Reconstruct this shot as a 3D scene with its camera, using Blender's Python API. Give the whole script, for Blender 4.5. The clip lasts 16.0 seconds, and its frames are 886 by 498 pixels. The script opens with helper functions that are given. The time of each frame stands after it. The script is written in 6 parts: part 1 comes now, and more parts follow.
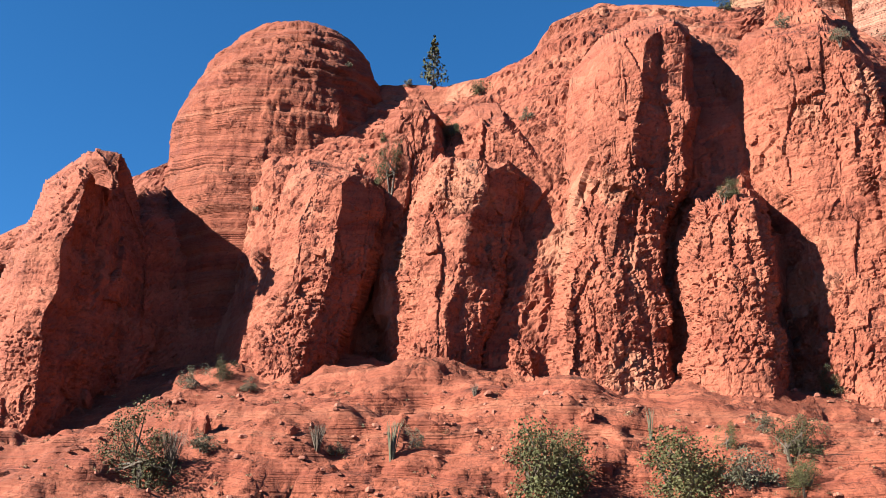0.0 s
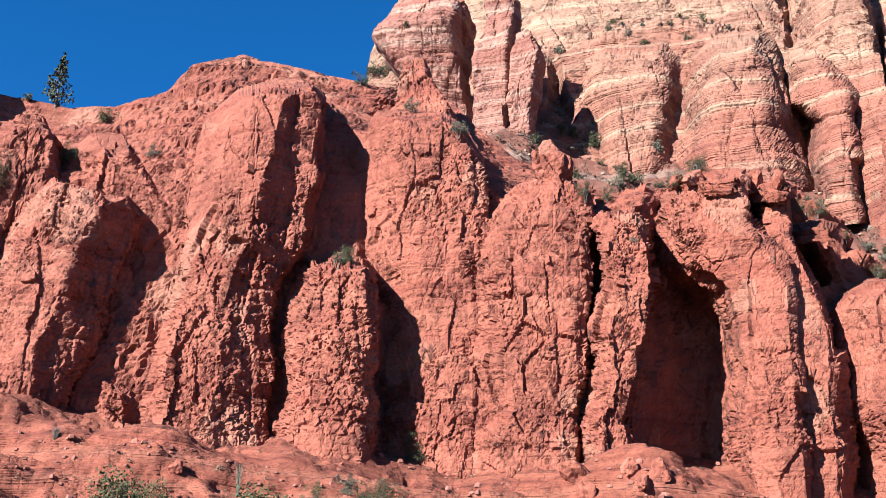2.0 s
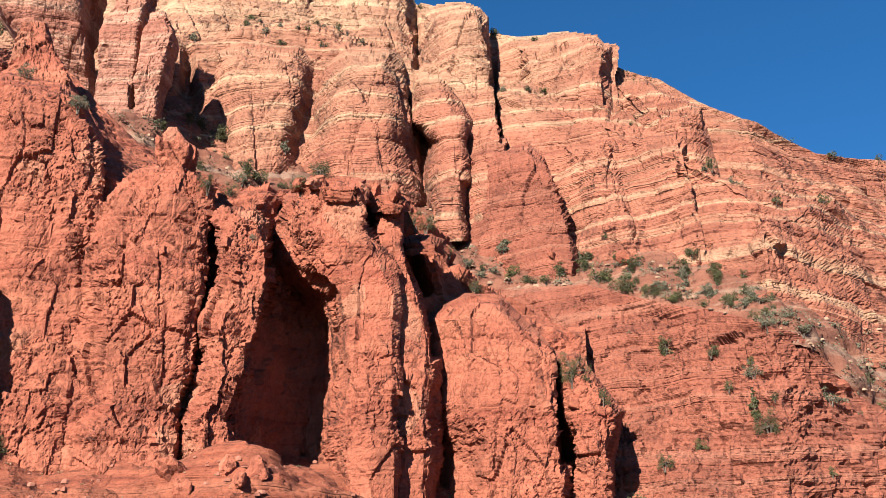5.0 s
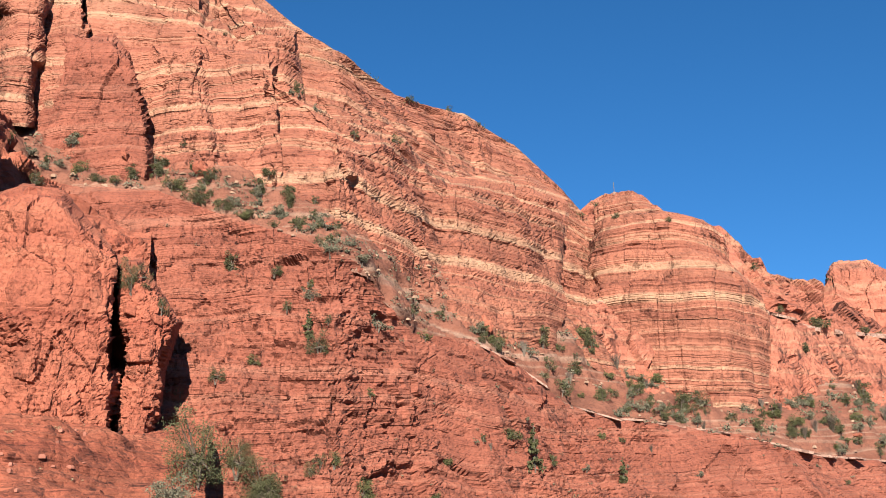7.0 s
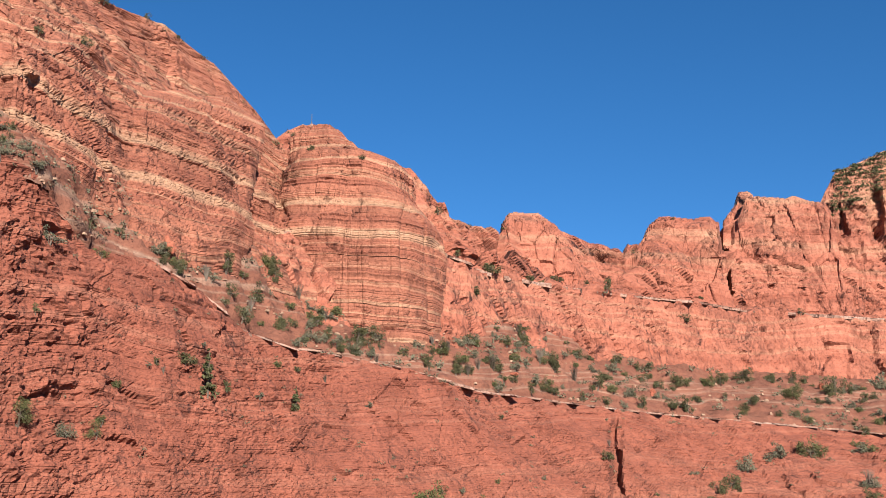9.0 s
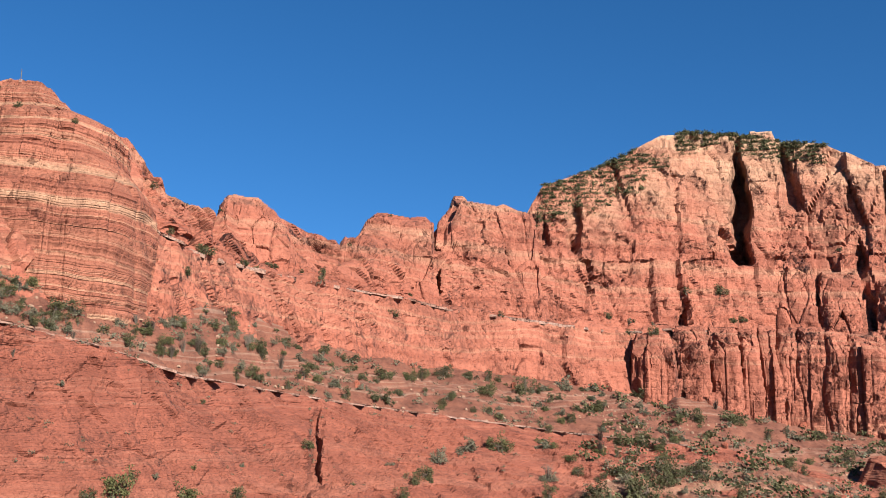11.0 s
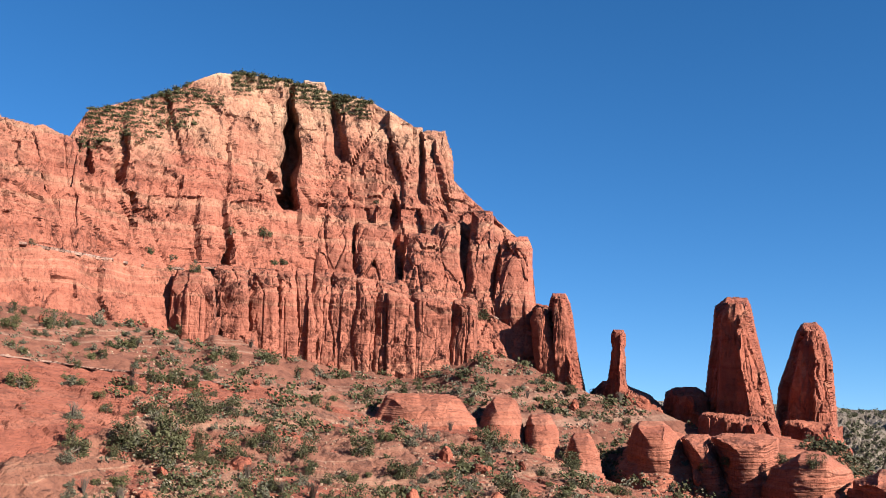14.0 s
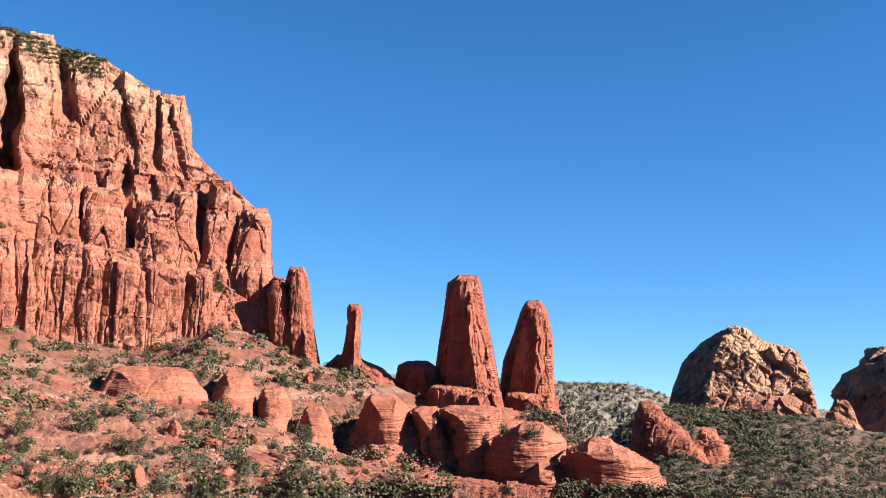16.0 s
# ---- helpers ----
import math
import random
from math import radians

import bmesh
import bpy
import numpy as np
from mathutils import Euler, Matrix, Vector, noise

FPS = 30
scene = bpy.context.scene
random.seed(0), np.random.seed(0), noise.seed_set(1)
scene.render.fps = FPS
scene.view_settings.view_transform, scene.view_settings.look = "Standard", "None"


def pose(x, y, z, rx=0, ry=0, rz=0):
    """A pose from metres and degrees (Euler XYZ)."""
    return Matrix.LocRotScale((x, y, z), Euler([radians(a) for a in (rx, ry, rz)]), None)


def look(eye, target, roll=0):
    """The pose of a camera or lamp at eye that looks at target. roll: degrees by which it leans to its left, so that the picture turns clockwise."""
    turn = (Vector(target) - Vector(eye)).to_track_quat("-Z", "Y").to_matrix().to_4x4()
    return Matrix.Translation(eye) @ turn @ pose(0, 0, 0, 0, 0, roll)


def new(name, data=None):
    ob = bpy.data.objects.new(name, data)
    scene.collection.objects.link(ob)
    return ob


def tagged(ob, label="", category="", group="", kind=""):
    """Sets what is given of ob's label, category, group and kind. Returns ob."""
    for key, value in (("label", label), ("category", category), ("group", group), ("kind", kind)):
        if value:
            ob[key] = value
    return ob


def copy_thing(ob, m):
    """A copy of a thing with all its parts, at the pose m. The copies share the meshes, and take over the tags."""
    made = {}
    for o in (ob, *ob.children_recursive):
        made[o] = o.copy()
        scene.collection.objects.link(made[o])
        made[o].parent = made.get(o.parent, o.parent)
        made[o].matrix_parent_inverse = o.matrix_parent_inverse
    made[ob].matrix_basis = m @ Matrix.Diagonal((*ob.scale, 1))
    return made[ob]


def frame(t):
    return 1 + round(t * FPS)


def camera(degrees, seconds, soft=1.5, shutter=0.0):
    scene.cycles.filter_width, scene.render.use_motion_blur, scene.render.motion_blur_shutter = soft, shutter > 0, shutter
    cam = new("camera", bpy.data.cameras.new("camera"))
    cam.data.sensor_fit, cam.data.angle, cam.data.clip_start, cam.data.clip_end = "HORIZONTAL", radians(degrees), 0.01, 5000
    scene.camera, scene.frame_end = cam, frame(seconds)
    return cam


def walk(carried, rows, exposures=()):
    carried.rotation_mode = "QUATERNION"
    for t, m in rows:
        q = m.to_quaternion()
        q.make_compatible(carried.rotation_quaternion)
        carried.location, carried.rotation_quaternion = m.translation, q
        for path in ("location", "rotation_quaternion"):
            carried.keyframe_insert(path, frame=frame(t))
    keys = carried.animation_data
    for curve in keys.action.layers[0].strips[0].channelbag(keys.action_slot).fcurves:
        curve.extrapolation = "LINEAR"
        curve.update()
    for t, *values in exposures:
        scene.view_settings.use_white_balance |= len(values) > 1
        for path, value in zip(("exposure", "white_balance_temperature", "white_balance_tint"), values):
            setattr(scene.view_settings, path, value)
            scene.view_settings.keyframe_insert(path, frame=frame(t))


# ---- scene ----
cam = camera(46.44, 16.0, soft=0.45)
EYE = 1.7
PATH = [
    (0.0, 107.16, -1.58, -0.49),
    (0.5, 108.29, -1.87, -4.63),
    (1.0, 108.55, -1.61, -10.94),
    (1.5, 109.55, -1.79, -16.57),
    (2.0, 110.79, -1.71, -22.85),
    (2.5, 112.70, -0.66, -28.57),
    (3.0, 114.87, -0.40, -31.21),
    (3.2, 115.08, 0.14, -32.37),
    (5.3, 109.66, 0.31, -48.31),
    (5.5, 108.80, -0.13, -51.53),
    (6.0, 106.75, 1.60, -59.18),
    (6.5, 105.79, 1.90, -64.38),
    (7.0, 105.55, 1.50, -68.63),
    (7.5, 105.14, 1.61, -73.38),
    (8.0, 104.80, 1.63, -78.63),
    (8.2, 103.86, 1.36, -80.43),
    (10.3, 101.19, -0.33, -96.19),
    (10.5, 101.35, -0.50, -98.16),
    (11.0, 100.84, -1.20, -102.65),
    (11.5, 100.45, -0.90, -105.79),
    (12.0, 100.36, -0.16, -114.07),
    (12.5, 99.52, -0.11, -117.37),
    (13.0, 99.53, 0.11, -120.07),
    (13.5, 99.14, -0.45, -124.51),
    (14.0, 98.02, -1.42, -127.81),
    (14.5, 97.92, -1.33, -130.94),
    (15.0, 98.41, -1.19, -135.41),
    (15.5, 97.51, -1.21, -139.07),
    (16.0, 96.93, -1.48, -142.35),
]
walk(cam, [(t, pose(0, 0, EYE, rx, ry, rz)) for t, rx, ry, rz in PATH],
     exposures=[(0.0, 2.2, 6550, 7), (1.0, 2.16, 6200, 8), (2.0, 2.08, 5400, 4), (3.2, 2.0, 5400, 5), (5.3, 1.91, 6600, 6), (8.2, 1.79, 6600, 9),
                (10.3, 1.61, 6450, 10), (13.5, 1.71, 6450, 10), (14.5, 1.86, 6450, 10), (16.0, 2.12, 6550, 10)])

# ---- sky and sun ----
SUN_AZ, SUN_EL = 249.0, 29.0
world = bpy.data.worlds.new("sky")
scene.world = world
world.use_nodes = True
wn = world.node_tree.nodes
sky = wn.new("ShaderNodeTexSky")
sky.sky_type = 'NISHITA'
sky.sun_disc = False
sky.sun_elevation, sky.sun_rotation = radians(SUN_EL), radians(SUN_AZ)
sky.altitude, sky.air_density, sky.dust_density, sky.ozone_density = 3500, 1.0, 0.0, 4.0
wn["Background"].inputs["Strength"].default_value = 0.047
deep = wn.new("ShaderNodeHueSaturation")
deep.inputs["Saturation"].default_value = 1.22
deep.inputs["Hue"].default_value = 0.499
up = wn.new("ShaderNodeTexCoord")
lift = wn.new("ShaderNodeMapping")      # sky looked up higher, so no pale band shows along the horizon
lift.inputs["Scale"].default_value, lift.inputs["Location"].default_value = (1, 1, 0.9), (0, 0, 0.07)
world.node_tree.links.new(up.outputs["Generated"], lift.inputs["Vector"])
world.node_tree.links.new(lift.outputs[0], sky.inputs["Vector"])
world.node_tree.links.new(sky.outputs[0], deep.inputs["Color"])
world.node_tree.links.new(deep.outputs[0], wn["Background"].inputs["Color"])
sun = new("sun", bpy.data.lights.new("sun", 'SUN'))
sun.data.energy, sun.data.angle, sun.data.color = 5.0, radians(0.53), (1.0, 0.94, 0.85)
a_, e_ = radians(SUN_AZ), radians(SUN_EL)
sun.matrix_world = look((0, 0, 0), (-math.sin(a_) * math.cos(e_), -math.cos(a_) * math.cos(e_), -math.sin(e_)))

# ---- materials ----
def nodes_of(name):
    m = bpy.data.materials.new(name)
    m.use_nodes = True
    nt = m.node_tree
    bsdf = nt.nodes["Principled BSDF"]
    bsdf.inputs["Specular IOR Level"].default_value = 0.25

    def add(kind, **sets):
        n = nt.nodes.new(kind)
        for k, v in sets.items():
            if k in n.inputs:
                n.inputs[k].default_value = v
            else:
                setattr(n, k, v)
        return n
    return m, nt, bsdf, add, nt.links.new


def ramp(node, stops):
    el = node.color_ramp.elements
    while len(el) < len(stops):
        el.new(0.5)
    for e, (p, c) in zip(el, stops):
        e.position, e.color = p, (*c, 1)


def mixer(add, link, fac, a, b, blend='MIX'):
    n = add("ShaderNodeMix", data_type='RGBA', blend_type=blend)
    for sock, v in ((n.inputs[0], fac), (n.inputs[6], a), (n.inputs[7], b)):
        if isinstance(v, bpy.types.NodeSocket):
            link(v, sock)
        else:
            sock.default_value = v if isinstance(v, (int, float)) else (*v, 1)
    return n.outputs[2]


def sandstone(name, dark, mid, pale, band=0.35, amount=0.5, pale_from=None, pale_to=None, rough_size=1.0, streak=0.45, facet=1.0, lined=0.08, scars=0.0):
    """Bedded sandstone: bands by height, patches, dark run-off streaks, grain with dark pit specks, and a fine broken
    relief.
    """
    m, nt, bsdf, add, link = nodes_of(name)
    bsdf.inputs["Roughness"].default_value = 0.92
    geo = add("ShaderNodeNewGeometry")
    pos = geo.outputs["Position"]
    sep = add("ShaderNodeSeparateXYZ")
    link(pos, sep.inputs[0])
    warp = add("ShaderNodeTexNoise", Scale=0.035, Detail=3.0)
    link(pos, warp.inputs["Vector"])
    zz = add("ShaderNodeMath", operation='MULTIPLY_ADD')
    link(warp.outputs["Fac"], zz.inputs[0])
    zz.inputs[1].default_value = 7.0
    link(sep.outputs["Z"], zz.inputs[2])
    bands = add("ShaderNodeTexNoise", noise_dimensions='1D', Scale=band, Detail=6.0, Roughness=0.72)
    link(zz.outputs[0], bands.inputs["W"])
    r = add("ShaderNodeValToRGB")
    link(bands.outputs["Fac"], r.inputs[0])
    ramp(r, [(0.34, dark), (0.46, mid), (0.52, mid), (0.64, [x * (1 - amount) + y * amount for x, y in zip(mid, pale)])])
    col = r.outputs[0]
    if pale_from is not None:
        up = add("ShaderNodeMapRange")
        up.inputs["From Min"].default_value, up.inputs["From Max"].default_value = pale_from, pale_to
        big = add("ShaderNodeTexNoise", Scale=0.06, Detail=4.0)
        link(pos, big.inputs["Vector"])
        add1 = add("ShaderNodeMath", operation='MULTIPLY_ADD')
        link(big.outputs["Fac"], add1.inputs[0])
        add1.inputs[1].default_value = (pale_to - pale_from) * 1.6
        sub = add("ShaderNodeMath", operation='SUBTRACT')
        link(sep.outputs["Z"], sub.inputs[0])
        sub.inputs[1].default_value = (pale_to - pale_from) * 0.8
        link(sub.outputs[0], add1.inputs[2])
        link(add1.outputs[0], up.inputs["Value"])
        b2 = add("ShaderNodeMath", operation='MULTIPLY_ADD')
        link(bands.outputs["Fac"], b2.inputs[0])
        b2.inputs[1].default_value = 1.5
        b2.inputs[2].default_value = 0.05
        k = add("ShaderNodeMath", operation='MULTIPLY', use_clamp=True)
        link(up.outputs[0], k.inputs[0])
        link(b2.outputs[0], k.inputs[1])
        col = mixer(add, link, k.outputs[0], col, pale)
    patch = add("ShaderNodeTexNoise", Scale=0.16, Detail=5.0, Roughness=0.6)
    link(pos, patch.inputs["Vector"])
    pr = add("ShaderNodeValToRGB")
    link(patch.outputs["Fac"], pr.inputs[0])
    ramp(pr, [(0.3, (0.72, 0.70, 0.70)), (0.55, (1, 1, 1)), (0.75, (1.0, 1.0, 1.0))])
    col = mixer(add, link, 0.8, col, pr.outputs[0], 'MULTIPLY')
    st = add("ShaderNodeMapping")
    st.inputs["Scale"].default_value = (0.9, 0.9, 0.05)
    link(pos, st.inputs["Vector"])
    sn = add("ShaderNodeTexNoise", Scale=1.0, Detail=4.0, Roughness=0.6)
    link(st.outputs[0], sn.inputs["Vector"])
    sr = add("ShaderNodeValToRGB")
    link(sn.outputs["Fac"], sr.inputs[0])
    ramp(sr, [(0.34, (0.55, 0.50, 0.52)), (0.5, (1, 1, 1))])
    col = mixer(add, link, streak, col, sr.outputs[0], 'MULTIPLY')
    # grain; its dark specks put the shade of small pits into the colour
    grain = add("ShaderNodeTexNoise", Scale=4.5 / rough_size, Detail=6.0, Roughness=0.75)
    link(pos, grain.inputs["Vector"])
    gr = add("ShaderNodeValToRGB")
    link(grain.outputs["Fac"], gr.inputs[0])
    ramp(gr, [(0.34, (0.50, 0.46, 0.46)), (0.46, (1, 1, 1)), (0.7, (1.14, 1.14, 1.14))])
    col = mixer(add, link, 0.9, col, gr.outputs[0], 'MULTIPLY')
    # relief: tilted fracture facets at three sizes, some grain, faint bedding lines
    height = None

    def heap(sock, weight):
        nonlocal height
        k = add("ShaderNodeMath", operation='MULTIPLY_ADD')
        link(sock, k.inputs[0])
        k.inputs[1].default_value = weight
        if height is None:
            k.inputs[2].default_value = 0
        else:
            link(height, k.inputs[2])
        height = k.outputs[0]

    shade = None
    bent = add("ShaderNodeTexNoise", Scale=0.8 / rough_size, Detail=2.0)
    link(pos, bent.inputs["Vector"])
    tall = add("ShaderNodeVectorMath", operation='MULTIPLY')
    link(pos, tall.inputs[0])
    tall.inputs[1].default_value = (1.0, 1.0, 0.72)
    wav = add("ShaderNodeVectorMath", operation='MULTIPLY_ADD')
    link(bent.outputs["Color"], wav.inputs[0])
    wav.inputs[1].default_value = (0.16 * rough_size,) * 3
    link(tall.outputs[0], wav.inputs[2])
    for scale, tilt, groove in ((0.62, 0.5, 0.04), (1.7, 0.6, 0.03), (4.4, 0.6, 0.015)):
        vor = add("ShaderNodeTexVoronoi", Scale=scale / rough_size, feature='F1')
        link(wav.outputs[0], vor.inputs["Vector"])
        off = add("ShaderNodeVectorMath", operation='SUBTRACT')
        link(wav.outputs[0], off.inputs[0])
        link(vor.outputs["Position"], off.inputs[1])
        way = add("ShaderNodeVectorMath", operation='SUBTRACT')
        link(vor.outputs["Color"], way.inputs[0])
        way.inputs[1].default_value = (0.5, 0.5, 0.5)
        dot = add("ShaderNodeVectorMath", operation='DOT_PRODUCT')
        link(off.outputs[0], dot.inputs[0])
        link(way.outputs[0], dot.inputs[1])
        heap(dot.outputs["Value"], 2.6 * tilt * facet)
        one = add("ShaderNodeSeparateColor")
        link(vor.outputs["Color"], one.inputs[0])
        heap(one.outputs[0], 0.14 * rough_size / scale * facet)
        edge = add("ShaderNodeTexVoronoi", Scale=scale / rough_size, feature='DISTANCE_TO_EDGE')
        link(wav.outputs[0], edge.inputs["Vector"])
        cut = add("ShaderNodeMapRange", interpolation_type='SMOOTHSTEP')
        link(edge.outputs["Distance"], cut.inputs["Value"])
        cut.inputs["From Max"].default_value = 0.05
        heap(cut.outputs[0], groove * rough_size * facet)
        if shade is None:
            shade = one.outputs[1]
    where = add("ShaderNodeTexNoise", Scale=0.22 / rough_size, Detail=3.0)
    link(pos, where.inputs["Vector"])
    some = add("ShaderNodeMapRange")
    some.inputs["From Min"].default_value, some.inputs["From Max"].default_value = 0.42, 0.55
    some.inputs["To Min"].default_value, some.inputs["To Max"].default_value = 0.12, 1.0
    link(where.outputs["Fac"], some.inputs["Value"])
    masked = add("ShaderNodeMath", operation='MULTIPLY')
    link(height, masked.inputs[0])
    link(some.outputs[0], masked.inputs[1])
    height = masked.outputs[0]
    rel = add("ShaderNodeTexNoise", Scale=2.6 / rough_size, Detail=8.0, Roughness=0.66)
    link(pos, rel.inputs["Vector"])
    heap(rel.outputs["Fac"], 0.14 * rough_size)
    lines = add("ShaderNodeTexNoise", noise_dimensions='1D', Scale=1.6 / rough_size, Detail=4.0, Roughness=0.7)
    link(zz.outputs[0], lines.inputs["W"])
    heap(lines.outputs["Fac"], lined * rough_size)
    bump = add("ShaderNodeBump", Strength=1.0, Distance=1.0)
    link(height, bump.inputs["Height"])
    link(bump.outputs[0], bsdf.inputs["Normal"])
    if scars:
        # fresh pale scars where slabs have fallen, and hairline cracks
        vor = add("ShaderNodeTexVoronoi", Scale=0.42, feature='F1')
        link(wav.outputs[0], vor.inputs["Vector"])
        one = add("ShaderNodeSeparateColor")
        link(vor.outputs["Color"], one.inputs[0])
        spread = add("ShaderNodeTexNoise", Scale=0.05, Detail=2.0)
        link(pos, spread.inputs["Vector"])
        both = add("ShaderNodeMath", operation='MULTIPLY_ADD')
        link(spread.outputs["Fac"], both.inputs[0])
        both.inputs[1].default_value = 1.2
        link(one.outputs[2], both.inputs[2])
        fresh = add("ShaderNodeMapRange")
        link(both.outputs[0], fresh.inputs["Value"])
        fresh.inputs["From Min"].default_value, fresh.inputs["From Max"].default_value = 1.54, 1.58
        fresh.inputs["To Max"].default_value = scars
        col = mixer(add, link, fresh.outputs[0], col, (0.29, 0.135, 0.083))
        net = add("ShaderNodeTexVoronoi", Scale=0.3, feature='DISTANCE_TO_EDGE')
        link(wav.outputs[0], net.inputs["Vector"])
        hair = add("ShaderNodeMapRange")
        link(net.outputs["Distance"], hair.inputs["Value"])
        hair.inputs["From Min"].default_value, hair.inputs["From Max"].default_value = 0.006, 0.016
        hair.inputs["To Min"].default_value = 0.35
        dim = add("ShaderNodeCombineColor")
        for k in range(3):
            link(hair.outputs[0], dim.inputs[k])
        col = mixer(add, link, 0.15, col, dim.outputs[0], 'MULTIPLY')
    # fresh and weathered faces differ a little
    face = add("ShaderNodeValToRGB")
    link(shade, face.inputs[0])
    ramp(face, [(0.0, (0.80, 0.78, 0.78)), (0.6, (1, 1, 1)), (1.0, (1.0, 1.0, 1.0))])
    link(mixer(add, link, 0.7, col, face.outputs[0], 'MULTIPLY'), bsdf.inputs["Base Color"])
    return m


def leafy(name, a, b, rough=0.75):
    m, nt, bsdf, add, link = nodes_of(name)
    bsdf.inputs["Roughness"].default_value = rough
    geo = add("ShaderNodeNewGeometry")
    info = add("ShaderNodeObjectInfo")
    r = add("ShaderNodeMath", operation='MULTIPLY_ADD')
    link(geo.outputs["Random Per Island"], r.inputs[0])
    r.inputs[1].default_value = 0.6
    h = add("ShaderNodeMath", operation='MULTIPLY')
    link(info.outputs["Random"], h.inputs[0])
    h.inputs[1].default_value = 0.4
    link(h.outputs[0], r.inputs[2])
    link(mixer(add, link, r.outputs[0], a, b), bsdf.inputs["Base Color"])
    return m


RED_D, RED_M, RED_P = (0.168, 0.043, 0.025), (0.218, 0.065, 0.038), (0.300, 0.125, 0.075)
CREAM = (0.330, 0.208, 0.130)
rock_near = sandstone("near red sandstone", RED_D, RED_M, (0.268, 0.100, 0.058), band=0.3, amount=0.35, streak=0.25, facet=0.6, scars=0.4)
rock_apron = sandstone("slope sandstone", (0.141, 0.041, 0.025), (0.176, 0.054, 0.033), (0.235, 0.097, 0.063), band=0.45, amount=0.5, rough_size=1.15, streak=0.15,
                       facet=0.45, lined=0.4)
rock_ledgy = sandstone("ledgy red sandstone", (0.140, 0.034, 0.019), (0.184, 0.051, 0.028), (0.235, 0.086, 0.050), band=0.6, amount=0.5, rough_size=0.9, facet=0.4, lined=0.4)
rock_slick = sandstone("slickrock", (0.200, 0.058, 0.034), (0.250, 0.084, 0.050), (0.330, 0.170, 0.115), band=0.5, amount=0.3, rough_size=2.2, facet=0.25, lined=0.5)
rock_upper = sandstone("banded upper sandstone", (0.172, 0.055, 0.034), (0.222, 0.080, 0.049), CREAM, band=0.42, amount=0.62,
                       pale_from=54, pale_to=92, rough_size=1.6, streak=0.12, facet=0.5, lined=0.5)
rock_pink = sandstone("pink sandstone", (0.190, 0.068, 0.045), (0.250, 0.108, 0.074), (0.330, 0.200, 0.140), band=0.5, amount=0.7, rough_size=1.4, streak=0.15, facet=0.5, lined=0.3)
rock_mesa = sandstone("mesa sandstone", (0.192, 0.057, 0.034), (0.236, 0.080, 0.050), CREAM, band=0.16, amount=0.3,
                      pale_from=50, pale_to=92, rough_size=2.6, streak=0.3, facet=0.8)
rock_far = sandstone("far sandstone", (0.185, 0.072, 0.043), (0.245, 0.108, 0.066), (0.320, 0.195, 0.120), band=0.1, amount=0.6,
                     pale_from=-8, pale_to=30, rough_size=4.0)
# greyed stone colours: the haze of distance is in the base colour
haze_hill = sandstone("distant rocky hillside", (0.085, 0.066, 0.050), (0.140, 0.112, 0.088), (0.250, 0.215, 0.175), band=0.06, amount=0.7, rough_size=5.0)
wood_soil = sandstone("woodland soil", (0.075, 0.040, 0.026), (0.105, 0.060, 0.040), (0.165, 0.110, 0.080), band=0.3, amount=0.4, rough_size=2.0)
soil = sandstone("red soil", (0.112, 0.040, 0.025), (0.140, 0.054, 0.034), (0.206, 0.131, 0.094), band=0.3, amount=0.8, rough_size=0.8, facet=0.2)
talus_soil = sandstone("talus soil", (0.120, 0.045, 0.028), (0.157, 0.064, 0.040), (0.240, 0.145, 0.096), band=0.5, amount=0.7, rough_size=0.9, facet=0.5)
pale_ledge = sandstone("pale caprock", (0.197, 0.098, 0.070), (0.234, 0.136, 0.103), (0.290, 0.206, 0.168), band=0.8, amount=0.5, rough_size=1.2, streak=0.2)
green_juniper = leafy("juniper foliage", (0.026, 0.027, 0.010), (0.062, 0.060, 0.024))
green_bright = leafy("oak foliage", (0.038, 0.040, 0.013), (0.076, 0.074, 0.027))
grey_scrub = leafy("grey scrub", (0.050, 0.050, 0.030), (0.112, 0.103, 0.068))
pale_stone = leafy("pale stones", (0.130, 0.066, 0.043), (0.225, 0.145, 0.100), 0.9)
red_stone = leafy("red stones", (0.140, 0.047, 0.030), (0.225, 0.089, 0.061), 0.9)
dry_grass = leafy("dry grass", (0.123, 0.095, 0.051), (0.236, 0.191, 0.112))
far_green = leafy("far woods", (0.022, 0.024, 0.009), (0.052, 0.050, 0.022))
bark = leafy("bark", (0.051, 0.037, 0.028), (0.095, 0.073, 0.056))

# ---- rock relief ----
def lattice(ix, iy, iz, seed):
    with np.errstate(over='ignore'):
        h = (ix.astype(np.int64) * 73856093) ^ (iy.astype(np.int64) * 19349663) ^ (iz.astype(np.int64) * 83492791) ^ (seed * 2654435761)
        h = (h ^ (h >> 13)) * 1274126177
        h = h ^ (h >> 16)
    return ((h & 0xFFFFFF).astype(np.float32)) / np.float32(0xFFFFFF)


def vnoise(p, seed=0):
    i = np.floor(p)
    f = (p - i).astype(np.float32)
    f = f * f * (3 - 2 * f)
    i = i.astype(np.int64)
    x, y, z = i[..., 0], i[..., 1], i[..., 2]
    out = 0
    for dx in (0, 1):
        wx = f[..., 0] if dx else 1 - f[..., 0]
        for dy in (0, 1):
            wy = f[..., 1] if dy else 1 - f[..., 1]
            for dz in (0, 1):
                wz = f[..., 2] if dz else 1 - f[..., 2]
                out = out + wx * wy * wz * lattice(x + dx, y + dy, z + dz, seed)
    return out * 2 - 1


